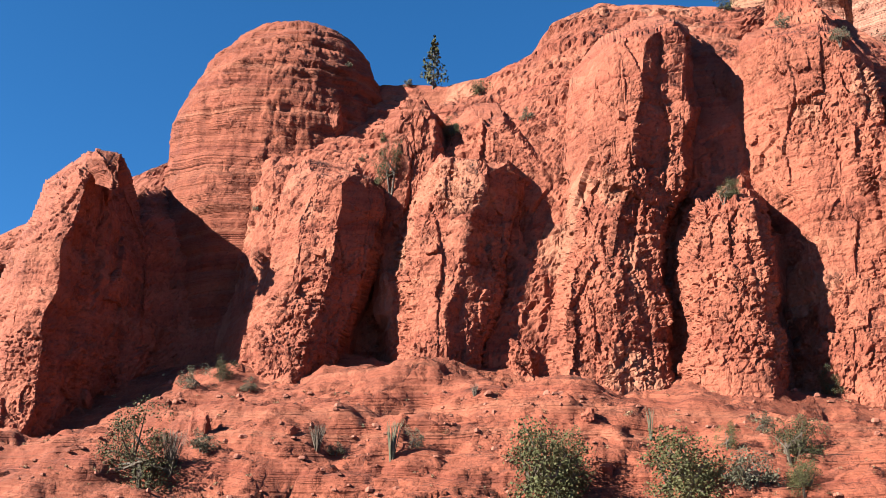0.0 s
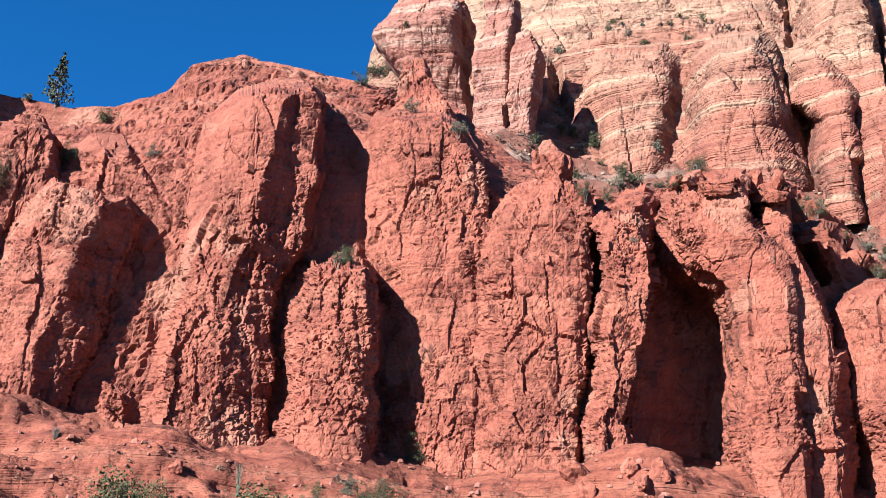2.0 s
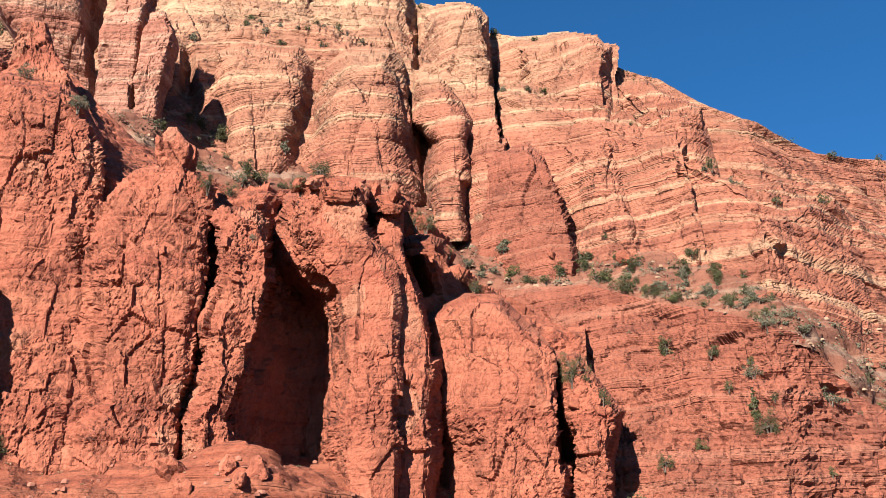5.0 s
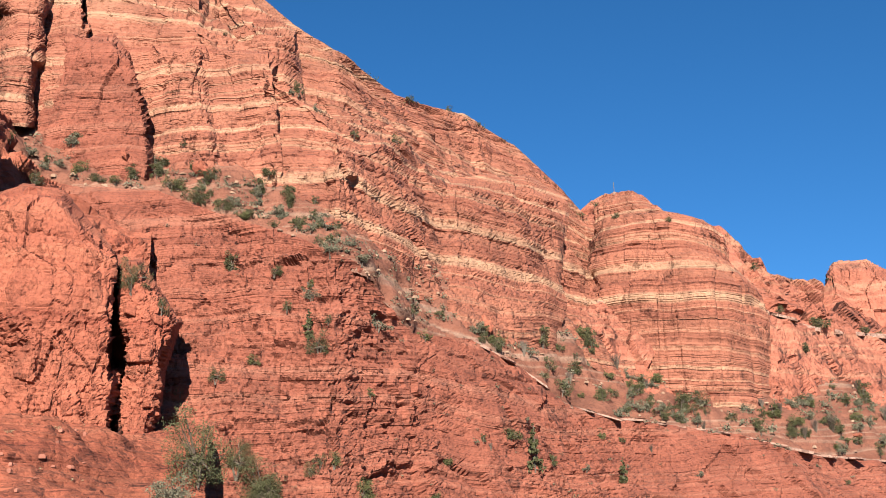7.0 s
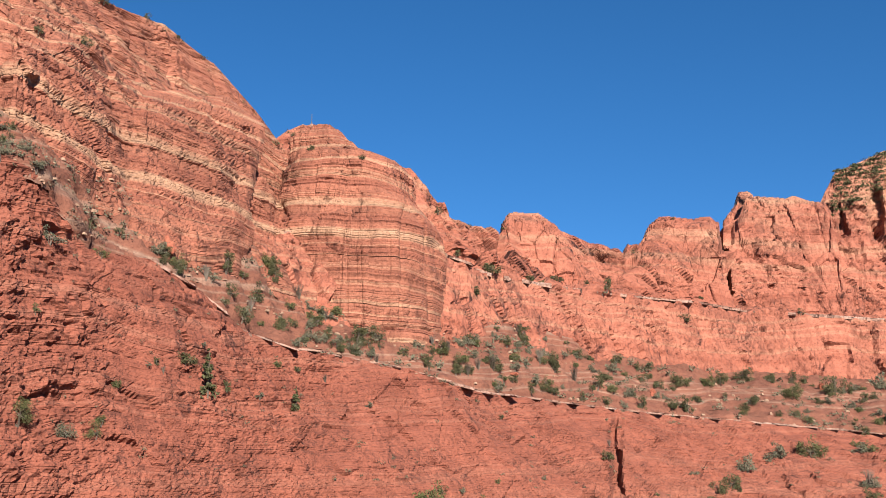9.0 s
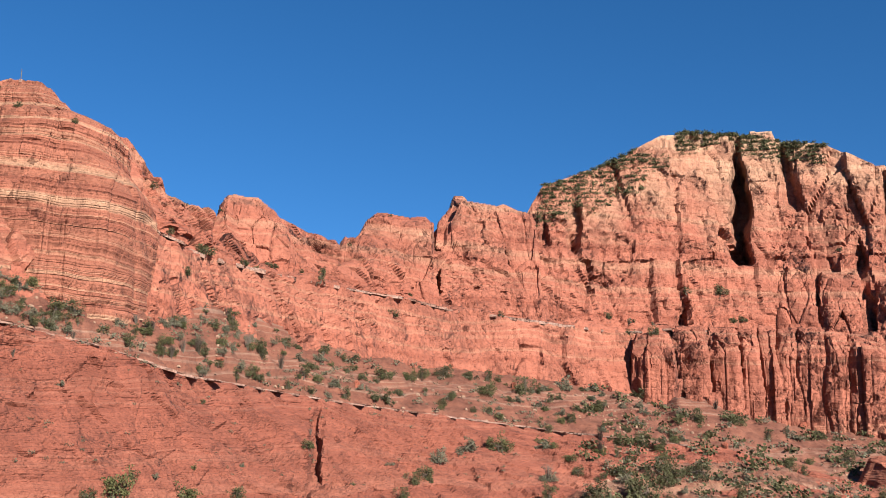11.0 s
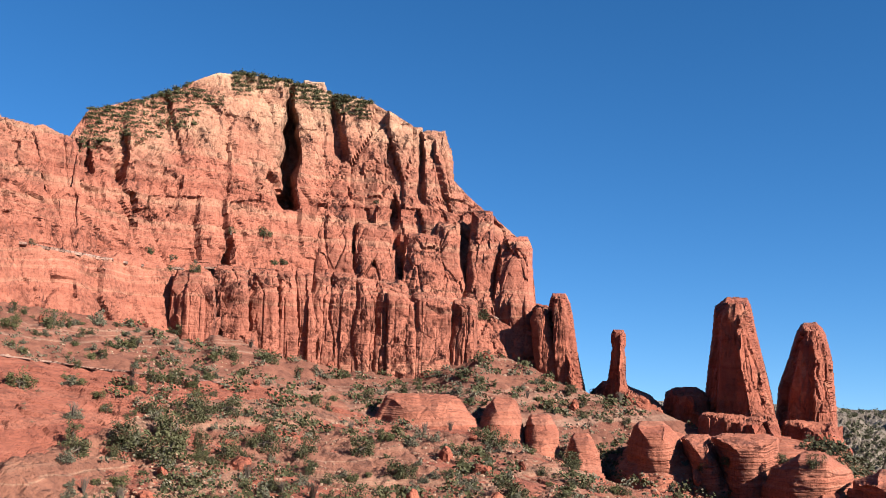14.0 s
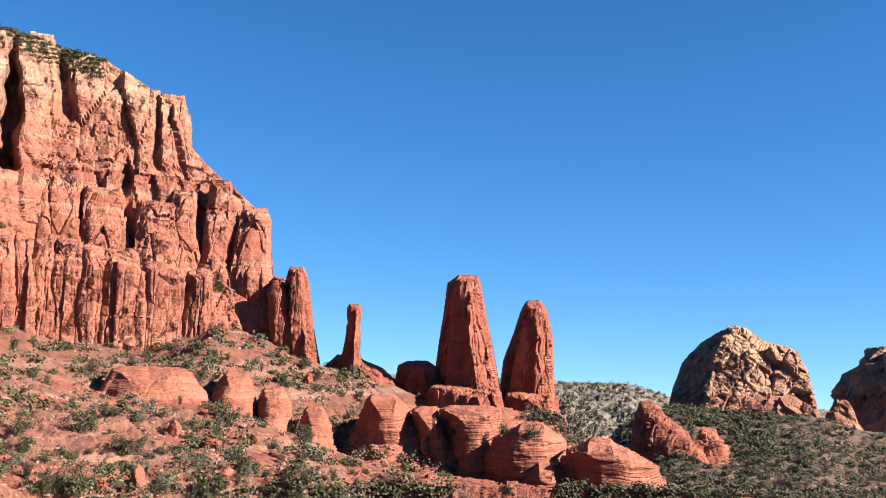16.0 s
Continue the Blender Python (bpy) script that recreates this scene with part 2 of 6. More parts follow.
def fbm(p, octaves=4, seed=0, gain=0.5):
    a, s, out = 1.0, 1.0, 0
    for k in range(octaves):
        out = out + a * vnoise(p * s + 17.3 * k, seed + k)
        a, s = a * gain, s * 2.03
    return out


def cells(p, seed=0):
    """Nearest of jittered points: distance, gap to the next, the cell's random number and the way from it."""
    b = np.floor(p - 0.5).astype(np.int64)
    best = np.full(p.shape[:-1], 9.0, np.float32)
    second = best.copy()
    ident = np.zeros(p.shape[:-1], np.float32)
    way = np.zeros(p.shape, np.float32)
    for dx in (0, 1):
        for dy in (0, 1):
            for dz in (0, 1):
                c = b + np.array([dx, dy, dz])
                h = [lattice(c[..., 0], c[..., 1], c[..., 2], seed + k) for k in range(3)]
                v = np.stack([p[..., k] - (c[..., k] + 0.5 + 0.62 * (h[k] - 0.5)) for k in range(3)], -1).astype(np.float32)
                d = np.sqrt((v * v).sum(-1))
                near = d < best
                second = np.where(near, best, np.minimum(second, d))
                ident = np.where(near, (h[0] * 7.13 + h[1] * 3.7 + h[2]) % 1.0, ident)
                way = np.where(near[..., None], v, way)
                best = np.where(near, d, best)
    return best, second - best, ident, way


def smooth(a, b, x):
    t = np.clip((x - a) / (b - a), 0, 1)
    return t * t * (3 - 2 * t)


def beds(p, thick, seed):
    """Ledges: each bed stands out by its own amount, with a rounded face and a dark parting under it."""
    s = p[..., 2] / thick + 0.9 * vnoise(p * (0.05, 0.05, 0.02), seed) + 0.12 * vnoise(p * 0.5, seed + 5)
    i = np.floor(s)
    f = s - i
    zero = np.zeros_like(i)
    stretch = np.floor(0.5 + 3 * vnoise(p * (0.03, 0.03, 0.0) + 9.1, seed + 3))
    a, b = lattice(i, stretch, zero, seed), lattice(i + 1, stretch, zero, seed)
    d = a + (b - a) * smooth(0.86, 1.0, f)
    return d - 0.3 * np.abs(2 * f - 1) ** 5 - 0.35 * smooth(0.1, 0.0, f)


def blocks(w, size, seed, facet):
    _, gap, ident, way = cells(w / size, seed)
    lean = np.stack([np.sin(40 * ident), np.cos(67 * ident), 0.8 * np.sin(91 * ident)], -1)
    return (ident - 0.5) * 1.1 + (way * lean).sum(-1) * facet, smooth(0.09, 0.0, gap)


def courses(p, wide, high, seed):
    """Square-jointed blocks in courses: how far each stands out, and the joints between."""
    t = 0.5 + 1.3 * (seed % 7)
    x = p[..., 0] * math.cos(t) - p[..., 1] * math.sin(t)
    y = p[..., 0] * math.sin(t) + p[..., 1] * math.cos(t)
    z = p[..., 2] / high + 0.5 * vnoise(p * (0.25 / wide), seed)
    iz = np.floor(z)
    zero = np.zeros_like(iz)
    u = x / wide + 5 * lattice(iz, zero, zero, seed + 1) + 0.15 * vnoise(p * (0.6 / wide), seed + 2)
    v = y / wide + 5 * lattice(iz, zero, zero, seed + 3) + 0.15 * vnoise(p * (0.6 / wide), seed + 4)
    gap = np.minimum(np.minimum(0.5 - np.abs(u - np.floor(u) - 0.5), 0.5 - np.abs(v - np.floor(v) - 0.5)), 0.5 - np.abs(z - iz - 0.5))
    return lattice(np.floor(u), np.floor(v), iz, seed + 5) - 0.5, smooth(0.07, 0.0, gap)


def planes(p, seed):
    """Noise made of flat pieces that meet in sharp ridges."""
    q = np.stack([0.80 * p[..., 0] + 0.53 * p[..., 1] + 0.28 * p[..., 2], -0.57 * p[..., 0] + 0.81 * p[..., 1] + 0.12 * p[..., 2],
                  -0.16 * p[..., 0] - 0.26 * p[..., 1] + 0.95 * p[..., 2]], -1)
    i = np.floor(q)
    f = (q - i).astype(np.float32)
    order = np.argsort(-f, axis=-1)
    g = np.take_along_axis(f, order, -1)
    at = i.astype(np.int64)
    out = (1 - g[..., 0]) * lattice(at[..., 0], at[..., 1], at[..., 2], seed)
    for k in range(3):
        np.put_along_axis(at, order[..., k:k + 1], np.take_along_axis(at, order[..., k:k + 1], -1) + 1, -1)
        nxt = g[..., k + 1] if k < 2 else 0
        out = out + (g[..., k] - nxt) * lattice(at[..., 0], at[..., 1], at[..., 2], seed)
    return out * 2 - 1


def weathered(p, s, tall, seed, nodules=None, ledgy=0.25, knob=0.36):
    """Cliff rock of broad flat faces: thin slabs with sharp edges, broken patches, bands of knobs and long upright cracks."""
    w = p + 0.06 * s * np.stack([vnoise(p * (0.8 / s), seed + 20 + k) for k in range(3)], -1)
    d = 0.55 * s * planes(p / (s * np.array([4.6, 4.6, 4.6 * tall])), seed)
    slab, crack = blocks(w, s * np.array([2.4, 2.4, 2.4 * tall]), seed + 30, 0.4)
    d = d + 0.34 * s * slab - 0.03 * s * crack
    where = fbm(p * np.array([0.15, 0.15, 0.11]) / s, 3, seed + 36)
    broken = smooth(-0.10, 0.0, where)
    mid, crack = blocks(w + 3.7, s * np.array([0.95, 0.95, 0.85 * tall]), seed + 40, 1.0)
    d = d + (0.10 + 0.90 * broken) * s * (0.16 * mid - 0.03 * crack + 0.14 * planes(p / (s * np.array([1.1, 1.1, 1.0 * tall])) + 3.3, seed + 41))
    knobbly = smooth(0.16, 0.26, where)
    if nodules:
        z = p[..., 2] + 0.5 * vnoise(p * 0.09, seed + 2)
        knobbly = np.maximum(knobbly, smooth(nodules[0], nodules[0] + 0.5, z) * smooth(nodules[1] + 0.5, nodules[1], z))
    small, crack = blocks(w + 1.3, knob * np.array([1.0, 1.0, 0.85]), seed + 46, 0.9)
    d = d + (0.32 + 0.68 * knobbly) * knob * (0.36 * small - 0.14 * crack)
    d = d + ledgy * s * (beds(p, 2.3 * s, seed + 11) - 0.5) + 0.4 * ledgy * s * (beds(p, 0.7 * s, seed + 12) - 0.5)
    _, gap, some, _ = cells(w / (s * np.array([3.3, 3.3, 14.0])) + 5.5, seed + 60)
    return d - 0.07 * s * smooth(0.04, 0.0, gap) * (some > 0.5) + 0.05 * knob * fbm(p * (1.2 / knob), 2, seed + 1)


def columnar(p, wide, deep, seed, tall=5.0, ledge_=9.0):
    """Upright joints: flat-faced columns of two widths, sharp at their edges, cut off at ledges."""
    w = p + 0.05 * wide * np.stack([vnoise(p * (0.9 / wide), seed + 20 + k) for k in range(3)], -1)

    def shafts(size, high, shift):
        z = (p[..., 2] + 0.6 * size * vnoise(p * (0.12 / size), seed + 3)) / high + shift
        q = np.stack([w[..., 0] / size, w[..., 1] / size, 0.8 * np.floor(z) + 0.1 * (z - np.floor(z))], -1) + shift
        return blocks(q, 1.0, seed + 30, 1.0)

    big, crack = shafts(wide, wide * tall, 0.0)
    d = deep * (0.7 * big - 0.25 * crack)
    thin, crack = shafts(0.4 * wide, 0.4 * wide * tall, 5.1)
    d = d + 0.34 * deep * (thin - 0.3 * crack)
    where = fbm(p * (0.35 / wide), 3, seed + 36)
    bits, _ = blocks(w + 1.3, 0.2 * wide * np.array([1.0, 1.0, 1.6]), seed + 46, 0.9)
    d = d + (0.03 + 0.14 * smooth(0.15, 0.3, where)) * deep * bits
    return d + 0.30 * deep * (beds(p, ledge_, seed + 11) - 0.5) + 0.10 * deep * (beds(p, 0.3 * ledge_, seed + 12) - 0.5)


def rock(p, look_, seed):
    """How far the rock stands out, in metres."""
    if look_[0] == "columnar":
        return columnar(p, *look_[1:3], seed, *look_[3:])
    if look_[0] == "weathered":
        return weathered(p, *look_[1:3], seed, *look_[3:])
    size, block, facet, joint, jw, bed, thick, rough = look_
    d = rough * fbm(p * (0.22 / size), 3, seed) + 0.12 * min(rough, 1.2) * fbm(p * (2.0 / size), 3, seed + 1)
    if bed:
        vary = 0.35 + 0.65 * smooth(-0.4, 0.4, vnoise(p * (0.04, 0.04, 0.09), seed + 8))
        d = d + vary * (bed * (beds(p, thick, seed + 11) - 0.5) + 0.5 * bed * (beds(p, thick * 0.33, seed + 12) - 0.5))
    if block:
        w = p + 0.06 * size * np.stack([vnoise(p * (1.5 / size), seed + 20 + k) for k in range(3)], -1)
        big, crack = blocks(w, size * np.array([1.0, 1.0, 1.25]), seed + 30, facet)
        brick, joint_ = courses(p, 0.95 * size, 1.15 * size, seed + 33)
        d = d + block * (0.6 * big - 0.15 * crack + 1.15 * brick - 0.3 * joint_)
        brick, joint_ = courses(p + 7.7, 0.42 * size, 0.36 * size, seed + 35)
        ragged = smooth(-0.1, 0.1, vnoise(p * (0.42 / size) + 4.4, seed + 36))
        d = d + block * ragged * (0.55 * brick - 0.2 * joint_)
        small, crack = blocks(w + 3.7, 0.42 * size * np.array([1.0, 1.0, 1.1]), seed + 40, facet)
        patchy = smooth(-0.12, 0.12, vnoise(p * (0.5 / size), seed + 44))
        d = d + patchy * block * (0.62 * small - 0.25 * crack)
        tiny, crack = blocks(w + 1.3, 0.19 * size, seed + 46, facet)
        knobbly = smooth(0.0, 0.15, vnoise(p * np.array([0.4, 0.4, 0.6]) / size, seed + 47))
        d = d + knobbly * block * (0.24 * tiny - 0.10 * crack)
    if joint:
        slab, crack = blocks(p, jw * np.array([1.0, 1.0, 5.0]), seed + 60, 1.1)
        d = d + joint * (0.8 * slab - 0.35 * crack)
        slab, crack = blocks(p + 5.1, jw * np.array([0.45, 0.45, 2.6]), seed + 64, 1.0)
        d = d + joint * (0.36 * slab - 0.2 * crack)
    return d


# size of blocks, their depth, facet, depth of the upright joints and their spacing, bed depth and thickness, roughness
LOOK_NEAR = ("weathered", 1.05, 2.5, (12.4, 15.6), 0.16)
LOOK_COLUMN = ("columnar", 7.0, 0.9)
LOOK_DOME = (2.2, 0.15, 0.9, 0.06, 5.0, 0.95, 1.5, 0.6)
LOOK_FOOT = (1.8, 0.14, 1.0, 0.06, 4.0, 0.95, 1.2, 1.6)
LOOK_APRON = ("weathered", 1.7, 0.8, None, 0.28, 0.4)
LOOK_UPPER = (3.2, 0.12, 1.0, 0.45, 7.0, 0.65, 2.9, 0.9)
LOOK_OUTCROP = ("weathered", 1.7, 2.8, None, 0.2, 0.6)
LOOK_MESA = ("columnar", 9.0, 1.9)
LOOK_HOODOO = ("columnar", 1.6, 0.3)
LOOK_BUTTE = ("columnar", 11.0, 3.0)
LOOK_BAND = ("columnar", 5.5, 0.9)
LOOK_TALUS = (1.6, 0.35, 1.1, 0.0, 5.0, 0.2, 2.5, 1.2)
LOOK_SPIRE = ("columnar", 3.6, 0.9)
LOOK_SLICK = (5.0, 0.05, 0.6, 0.15, 11.0, 0.38, 2.2, 0.7)
LOOK_FAR = (14.0, 2.2, 0.8, 6.0, 22.0, 2.5, 12.0, 4.0)

SURFACES = []   # (points) of all rock and ground, to set things on


def polar(az, r, z):
    a = np.radians(az)
    return np.stack([r * np.sin(a), r * np.cos(a), z], -1)


def grid_mesh(name, pts, material, wrap=False, parent=None, keep=None):
    n, k = pts.shape[:2]
    idx = np.arange(n * k).reshape(n, k)
    if wrap:
        idx = np.concatenate([idx, idx[:, :1]], 1)
    quads = np.stack([idx[:-1, :-1], idx[:-1, 1:], idx[1:, 1:], idx[1:, :-1]], -1).reshape(-1, 4)
    if keep is not None:
        quads = quads[keep.ravel()[quads].any(1)]
    me = bpy.data.meshes.new(name)
    co = pts.reshape(-1, 3).astype(np.float32)
    me.vertices.add(len(co))
    me.vertices.foreach_set("co", co.ravel())
    me.loops.add(quads.size)
    me.loops.foreach_set("vertex_index", quads.ravel().astype(np.int32))
    me.polygons.add(len(quads))
    me.polygons.foreach_set("loop_start", np.arange(0, quads.size, 4, dtype=np.int32))
    me.polygons.foreach_set("use_smooth", np.full(len(quads), material in (rock_slick, rock_ledgy, soil, talus_soil, wood_soil)))
    me.materials.append(material)
    me.update()
    me.validate()
    SURFACES.append((name, co if keep is None else co[keep.ravel()]))
    ob = new(name, me)
    ob.parent = parent
    return ob


def table(rows):
    t = np.array(sorted(rows), float)
    return lambda az: np.interp(az, t[:, 0], t[:, 1])


def blur(v, n):
    return np.convolve(np.pad(v, n, mode='edge'), np.ones(2 * n + 1) / (2 * n + 1), 'valid') if n else v


def escarp(name, material, az0, az1, step, lines, seed, back=25.0, gullies=(), soft=0):
    """A rock face along a bearing range. lines, from foot to crest: (elevation, distance, rows, look, bulge),
    elevation and distance as tables over the bearing; look is that of the face that rises to the line."""
    az = np.arange(az0, az1 + step, step)
    el = [blur(np.broadcast_to(l[0](az), az.shape), soft) for l in lines]
    rr = [blur(np.broadcast_to(l[1](az), az.shape), 6) for l in lines]
    P, weights = [], []
    for k in range(len(lines) - 1):
        n = lines[k + 1][2]
        bulge = lines[k + 1][4]
        for v in np.linspace(0, 1, n, endpoint=(k == len(lines) - 2)):
            z0, z1 = rr[k] * np.tan(np.radians(el[k])), rr[k + 1] * np.tan(np.radians(el[k + 1]))
            vr = v ** bulge
            P.append(polar(az, rr[k] + (rr[k + 1] - rr[k]) * vr, EYE + z0 + (z1 - z0) * v))
            weights.append((k + 1, v))
    P = np.array(P)
    nrm = np.cross(np.gradient(P, axis=1), np.gradient(P, axis=0))
    nrm /= np.linalg.norm(nrm, axis=-1, keepdims=True) + 1e-9
    sign = np.sign((nrm * -P).sum(-1, keepdims=True) + 0.3 * nrm[..., 2:])
    nrm = nrm * sign
    D = np.zeros(P.shape[:2])
    ks = np.array([w[0] for w in weights])
    vs = np.array([w[1] for w in weights])
    for k in range(1, len(lines)):
        sel = np.where(ks == k)[0]
        D[sel] = rock(P[sel], lines[k][3], seed)
    for j in range(1, len(ks)):
        if ks[j] != ks[j - 1]:
            lo, hi = max(0, j - 4), min(len(ks), j + 4)
            kern = D[lo:hi].copy()
            for q in range(lo + 1, hi - 1):
                D[q] = (kern[q - lo - 1] + kern[q - lo] + kern[q - lo + 1]) / 3
    top = np.clip((np.array(len(ks) - 1 - np.arange(len(ks)))) / 6.0, 0.25, 1)[:, None]
    P2 = P + nrm * (D * top)[..., None]
    elev = np.degrees(np.arctan2(P[..., 2] - EYE, np.hypot(P[..., 0], P[..., 1])))
    wob = 0.35 * fbm(P * 0.12, 3, seed + 77)
    for ga, gw, gd, e0, e1 in gullies:
        rise = np.clip((elev - e0) / max(e1 - e0, 0.1), 0, 1)
        x = (az[None, :] + 2.2 * wob * gw - ga + 0.35 * gw * rise) / (gw * (1.15 - 0.7 * rise))
        push = gd * np.exp(-x ** 4) * smooth(e0 - 0.5, e0 + 0.3, elev) * smooth(e1 + 0.8, e1 - 0.35 * (e1 - e0), elev)
        out = P2 / (np.hypot(P2[..., 0], P2[..., 1])[..., None] + 1e-9)
        out[..., 2] = 0
        P2 = P2 + out * push[..., None]
    # close it behind: a broad top, then down
    crest = P2[-1]
    out = crest / np.hypot(crest[:, 0], crest[:, 1])[:, None]
    out[:, 2] = 0
    rows = [crest + out * back * f + np.array([0, 0, -1.0]) * back * g for f, g in ((0.15, 0.03), (0.4, 0.08), (0.8, 0.25), (1.1, 0.7), (1.4, 1.6), (1.6, 3.5))]
    return grid_mesh(name, np.concatenate([P2, np.array(rows)]), material)


def butte(name, material, r, rows, look_, seed, cell=0.28, deep=1.3, power=3.2, sink=5.0, turn=-0.3, parent=None, relief=1.0):
    """A free-standing rock: rows of (elevation, bearing of its edges) from the top down, at distance r."""
    rows = sorted(rows)
    el, al, ar = (np.array(c, float) for c in zip(*rows))
    r = r + 0.6 * deep * float(np.mean(r * np.tan(np.radians((ar - al) / 2))))     # the given distance is that of its front
    z = EYE + r * np.tan(np.radians(el - 0.12))
    mid, half = (al + ar) / 2, r * np.tan(np.radians((ar - al) / 2))
    z = np.concatenate([[z[0] - sink], z])
    mid = np.concatenate([[mid[0]], mid])
    half = 0.97 * np.concatenate([[half[0] * 1.08], half])
    lo, hi = z[0], z[-1] - 0.12 * half[-1]
    n = max(14, int((hi - lo) / cell))
    hs = np.linspace(lo, hi, n)
    a = np.interp(hs, z, half)
    m = np.interp(hs, z, mid)
    a, m = blur(a, max(1, n // 60)), blur(m, max(1, n // 60))
    # round the shoulder off above the last row
    cap_n = max(5, int(a[-1] / cell))
    u = np.linspace(0, 1, cap_n + 1)[1:]
    hs = np.concatenate([hs, hi + 0.12 * half[-1] * np.sin(u * math.pi / 2)])
    m = np.concatenate([m, np.full(cap_n, m[-1])])
    a = np.concatenate([a, np.maximum(a[-1] * np.cos(u * math.pi / 2) ** 0.4, 0.02)])
    k = max(30, int(5.2 * half.max() / cell))
    # denser on the side towards the camera
    t = np.linspace(0, 1, k, endpoint=False)
    th = -math.pi / 2 + 2 * math.pi * (t - 0.5) - 0.62 * np.sin(2 * math.pi * (t - 0.5))
    c, s = np.cos(th - turn), np.sin(th - turn)
    rad = (np.abs(c) ** power + np.abs(s) ** power) ** (-1 / power)
    c, s = np.cos(th) * rad, np.sin(th) * rad
    wide = np.abs(c).max()
    main = math.radians(float(mid.mean()))
    right, away = np.array([math.cos(main), -math.sin(main), 0]), np.array([math.sin(main), math.cos(main), 0])
    base = np.stack([r * np.sin(np.radians(m)), r * np.cos(np.radians(m)), hs], -1)
    radial = c[:, None] * right / wide + s[:, None] * away * deep / wide
    P = base[:, None, :] + a[:, None, None] * radial[None]
    unit = radial / np.linalg.norm(radial, axis=-1, keepdims=True)
    d = relief * rock(P, look_, seed)
    d = np.minimum(d - np.percentile(d, 74), 0.5 * a[:, None])
    d = np.maximum(d, -0.6 * a[:, None]) * smooth(0, 1.2, a)[:, None]
    P = P + unit[None] * d[..., None]
    top = smooth(hi - 0.5 * half[-1], hi, hs)[:, None]
    P[..., 2] += top * relief * np.clip(d + 0.1, -1.5, 0.4)
    return grid_mesh(name, P, material, wrap=True, parent=parent)



def stand_out(name, material, r, rows, look_, seed, depth, step=0.075, lean=0.2, left=0.25, roll=1.0, parent=None, jag=1.0, rounded=False, base=8.0, flanks=None, below=6.0, follow=None):
    """A rock shell shaped to fit the camera's view, open behind: rows of (elevation, bearing of its edges); its front
    stands at distance r, its flanks run back.
    """
    rows = sorted(rows)
    el, al, ar = (np.array(c, float) for c in zip(*rows))
    wide = float((ar - al).max())
    az = np.arange(al.min() - 0.25 * wide - 0.3, ar.max() + 0.2 * wide + 0.3, step)
    ev = np.arange(el[0] - below, el[-1] + 0.7, step)
    A, E = np.meshgrid(az, ev)
    P0 = polar(A, np.full_like(A, r), EYE + r * np.tan(np.radians(E)))
    deg = math.degrees(1 / r) * jag
    wob = deg * (0.55 * planes(P0 / (2.6 * jag), seed + 91) + 0.12 * planes(P0 / (1.0 * jag), seed + 92))
    past = np.clip((E - el[-1]) / 0.6, 0, 0.95)
    L, R = np.interp(E, el, al), np.interp(E, el, ar)
    M = (L + R) / 2
    L, R = L + (M - L) * past, R + (M - R) * past
    u = (A + wob - L) / (R - L)
    flank = np.interp(u, [-0.6, -0.14, 0.0, left, 0.5, 0.86, 0.99, 1.06, 1.5], [-1.4, -0.4, 0.05, 0.86, 1.0, 0.96, 0.78, -0.35, -1.4])
    if flanks:
        flank = np.interp(u, *flanks)
    if rounded:
        flank = np.maximum(1 - 1.05 * np.abs(2 * u - 1) ** 3.0, -1.4)
    inside = (A > L) & (A < R) & (E <= el[-1])
    top = np.where(inside, E, -90).max(0)
    ok = top > -90
    top = np.interp(az, az[ok], top[ok])
    t = (top[None, :] + 0.6 * wob - E) / roll
    over = np.interp(t, [-1.0, -0.25, 0.0, 0.15, 0.5, 1.0], [-1.4, -0.4, 0.2, 0.6, 0.9, 1.0])
    p = np.minimum(flank, over)
    far = r + lean * np.maximum(E - base, -3) * (r / 65) + depth * (1 - p)
    if follow:
        far = far + follow(A) - follow(float((al[0] + ar[0]) / 2))
    P = polar(A, far, EYE + far * np.tan(np.radians(E)))
    nrm = np.cross(np.gradient(P, axis=1), np.gradient(P, axis=0))
    nrm /= np.linalg.norm(nrm, axis=-1, keepdims=True) + 1e-9
    nrm = nrm * np.sign((nrm * -P).sum(-1, keepdims=True))
    return grid_mesh(name, P + nrm * ((rock(P, look_, seed) - 0.2) * smooth(-0.4, 0.3, p))[..., None], material, parent=parent, keep=p > -0.45)


# ---- the land ----
def thing(ob, label, category, group="", kind=""):
    return tagged(ob, label, category, group, kind)


def flat(v):
    return lambda az: np.full(np.shape(az), float(v))


def above(line, d):
    return lambda az: line(az) + d


WALL_RIM = table([(-31.1, 10.71), (-26.5, 13.04), (-16.7, 17.25), (-10.1, 20.06), (-2.9, 20.53), (2.4, 22.86), (6.8, 24.38), (16.9, 24.16), (24.8, 23.97), (30.7, 22.78), (34.2, 23.42), (34.7, 23.13), (42.4, 23.13), (44.8, 20.20), (46.7, 18.23), (51.6, 16.04)])
WALL_CREST = table([(-31.1, 10.71), (-25.7, 14.87), (-17.1, 20.24), (-9.8, 23.79), (-3.9, 26.05), (-0.1, 26.20), (2.3, 26.70), (5.1, 27.91), (6.6, 29.53), (9.3, 30.47), (14.0, 30.02), (15.8, 29.87), (17.9, 29.55), (21.1, 29.55), (22.7, 28.62), (24.5, 27.35), (26.5, 25.90), (29.8, 24.66), (32.6, 23.55), (34.2, 23.72), (35.7, 23.73), (42.4, 23.44), (44.8, 20.96), (45.5, 18.62), (48.2, 17.51), (51.6, 16.04)])
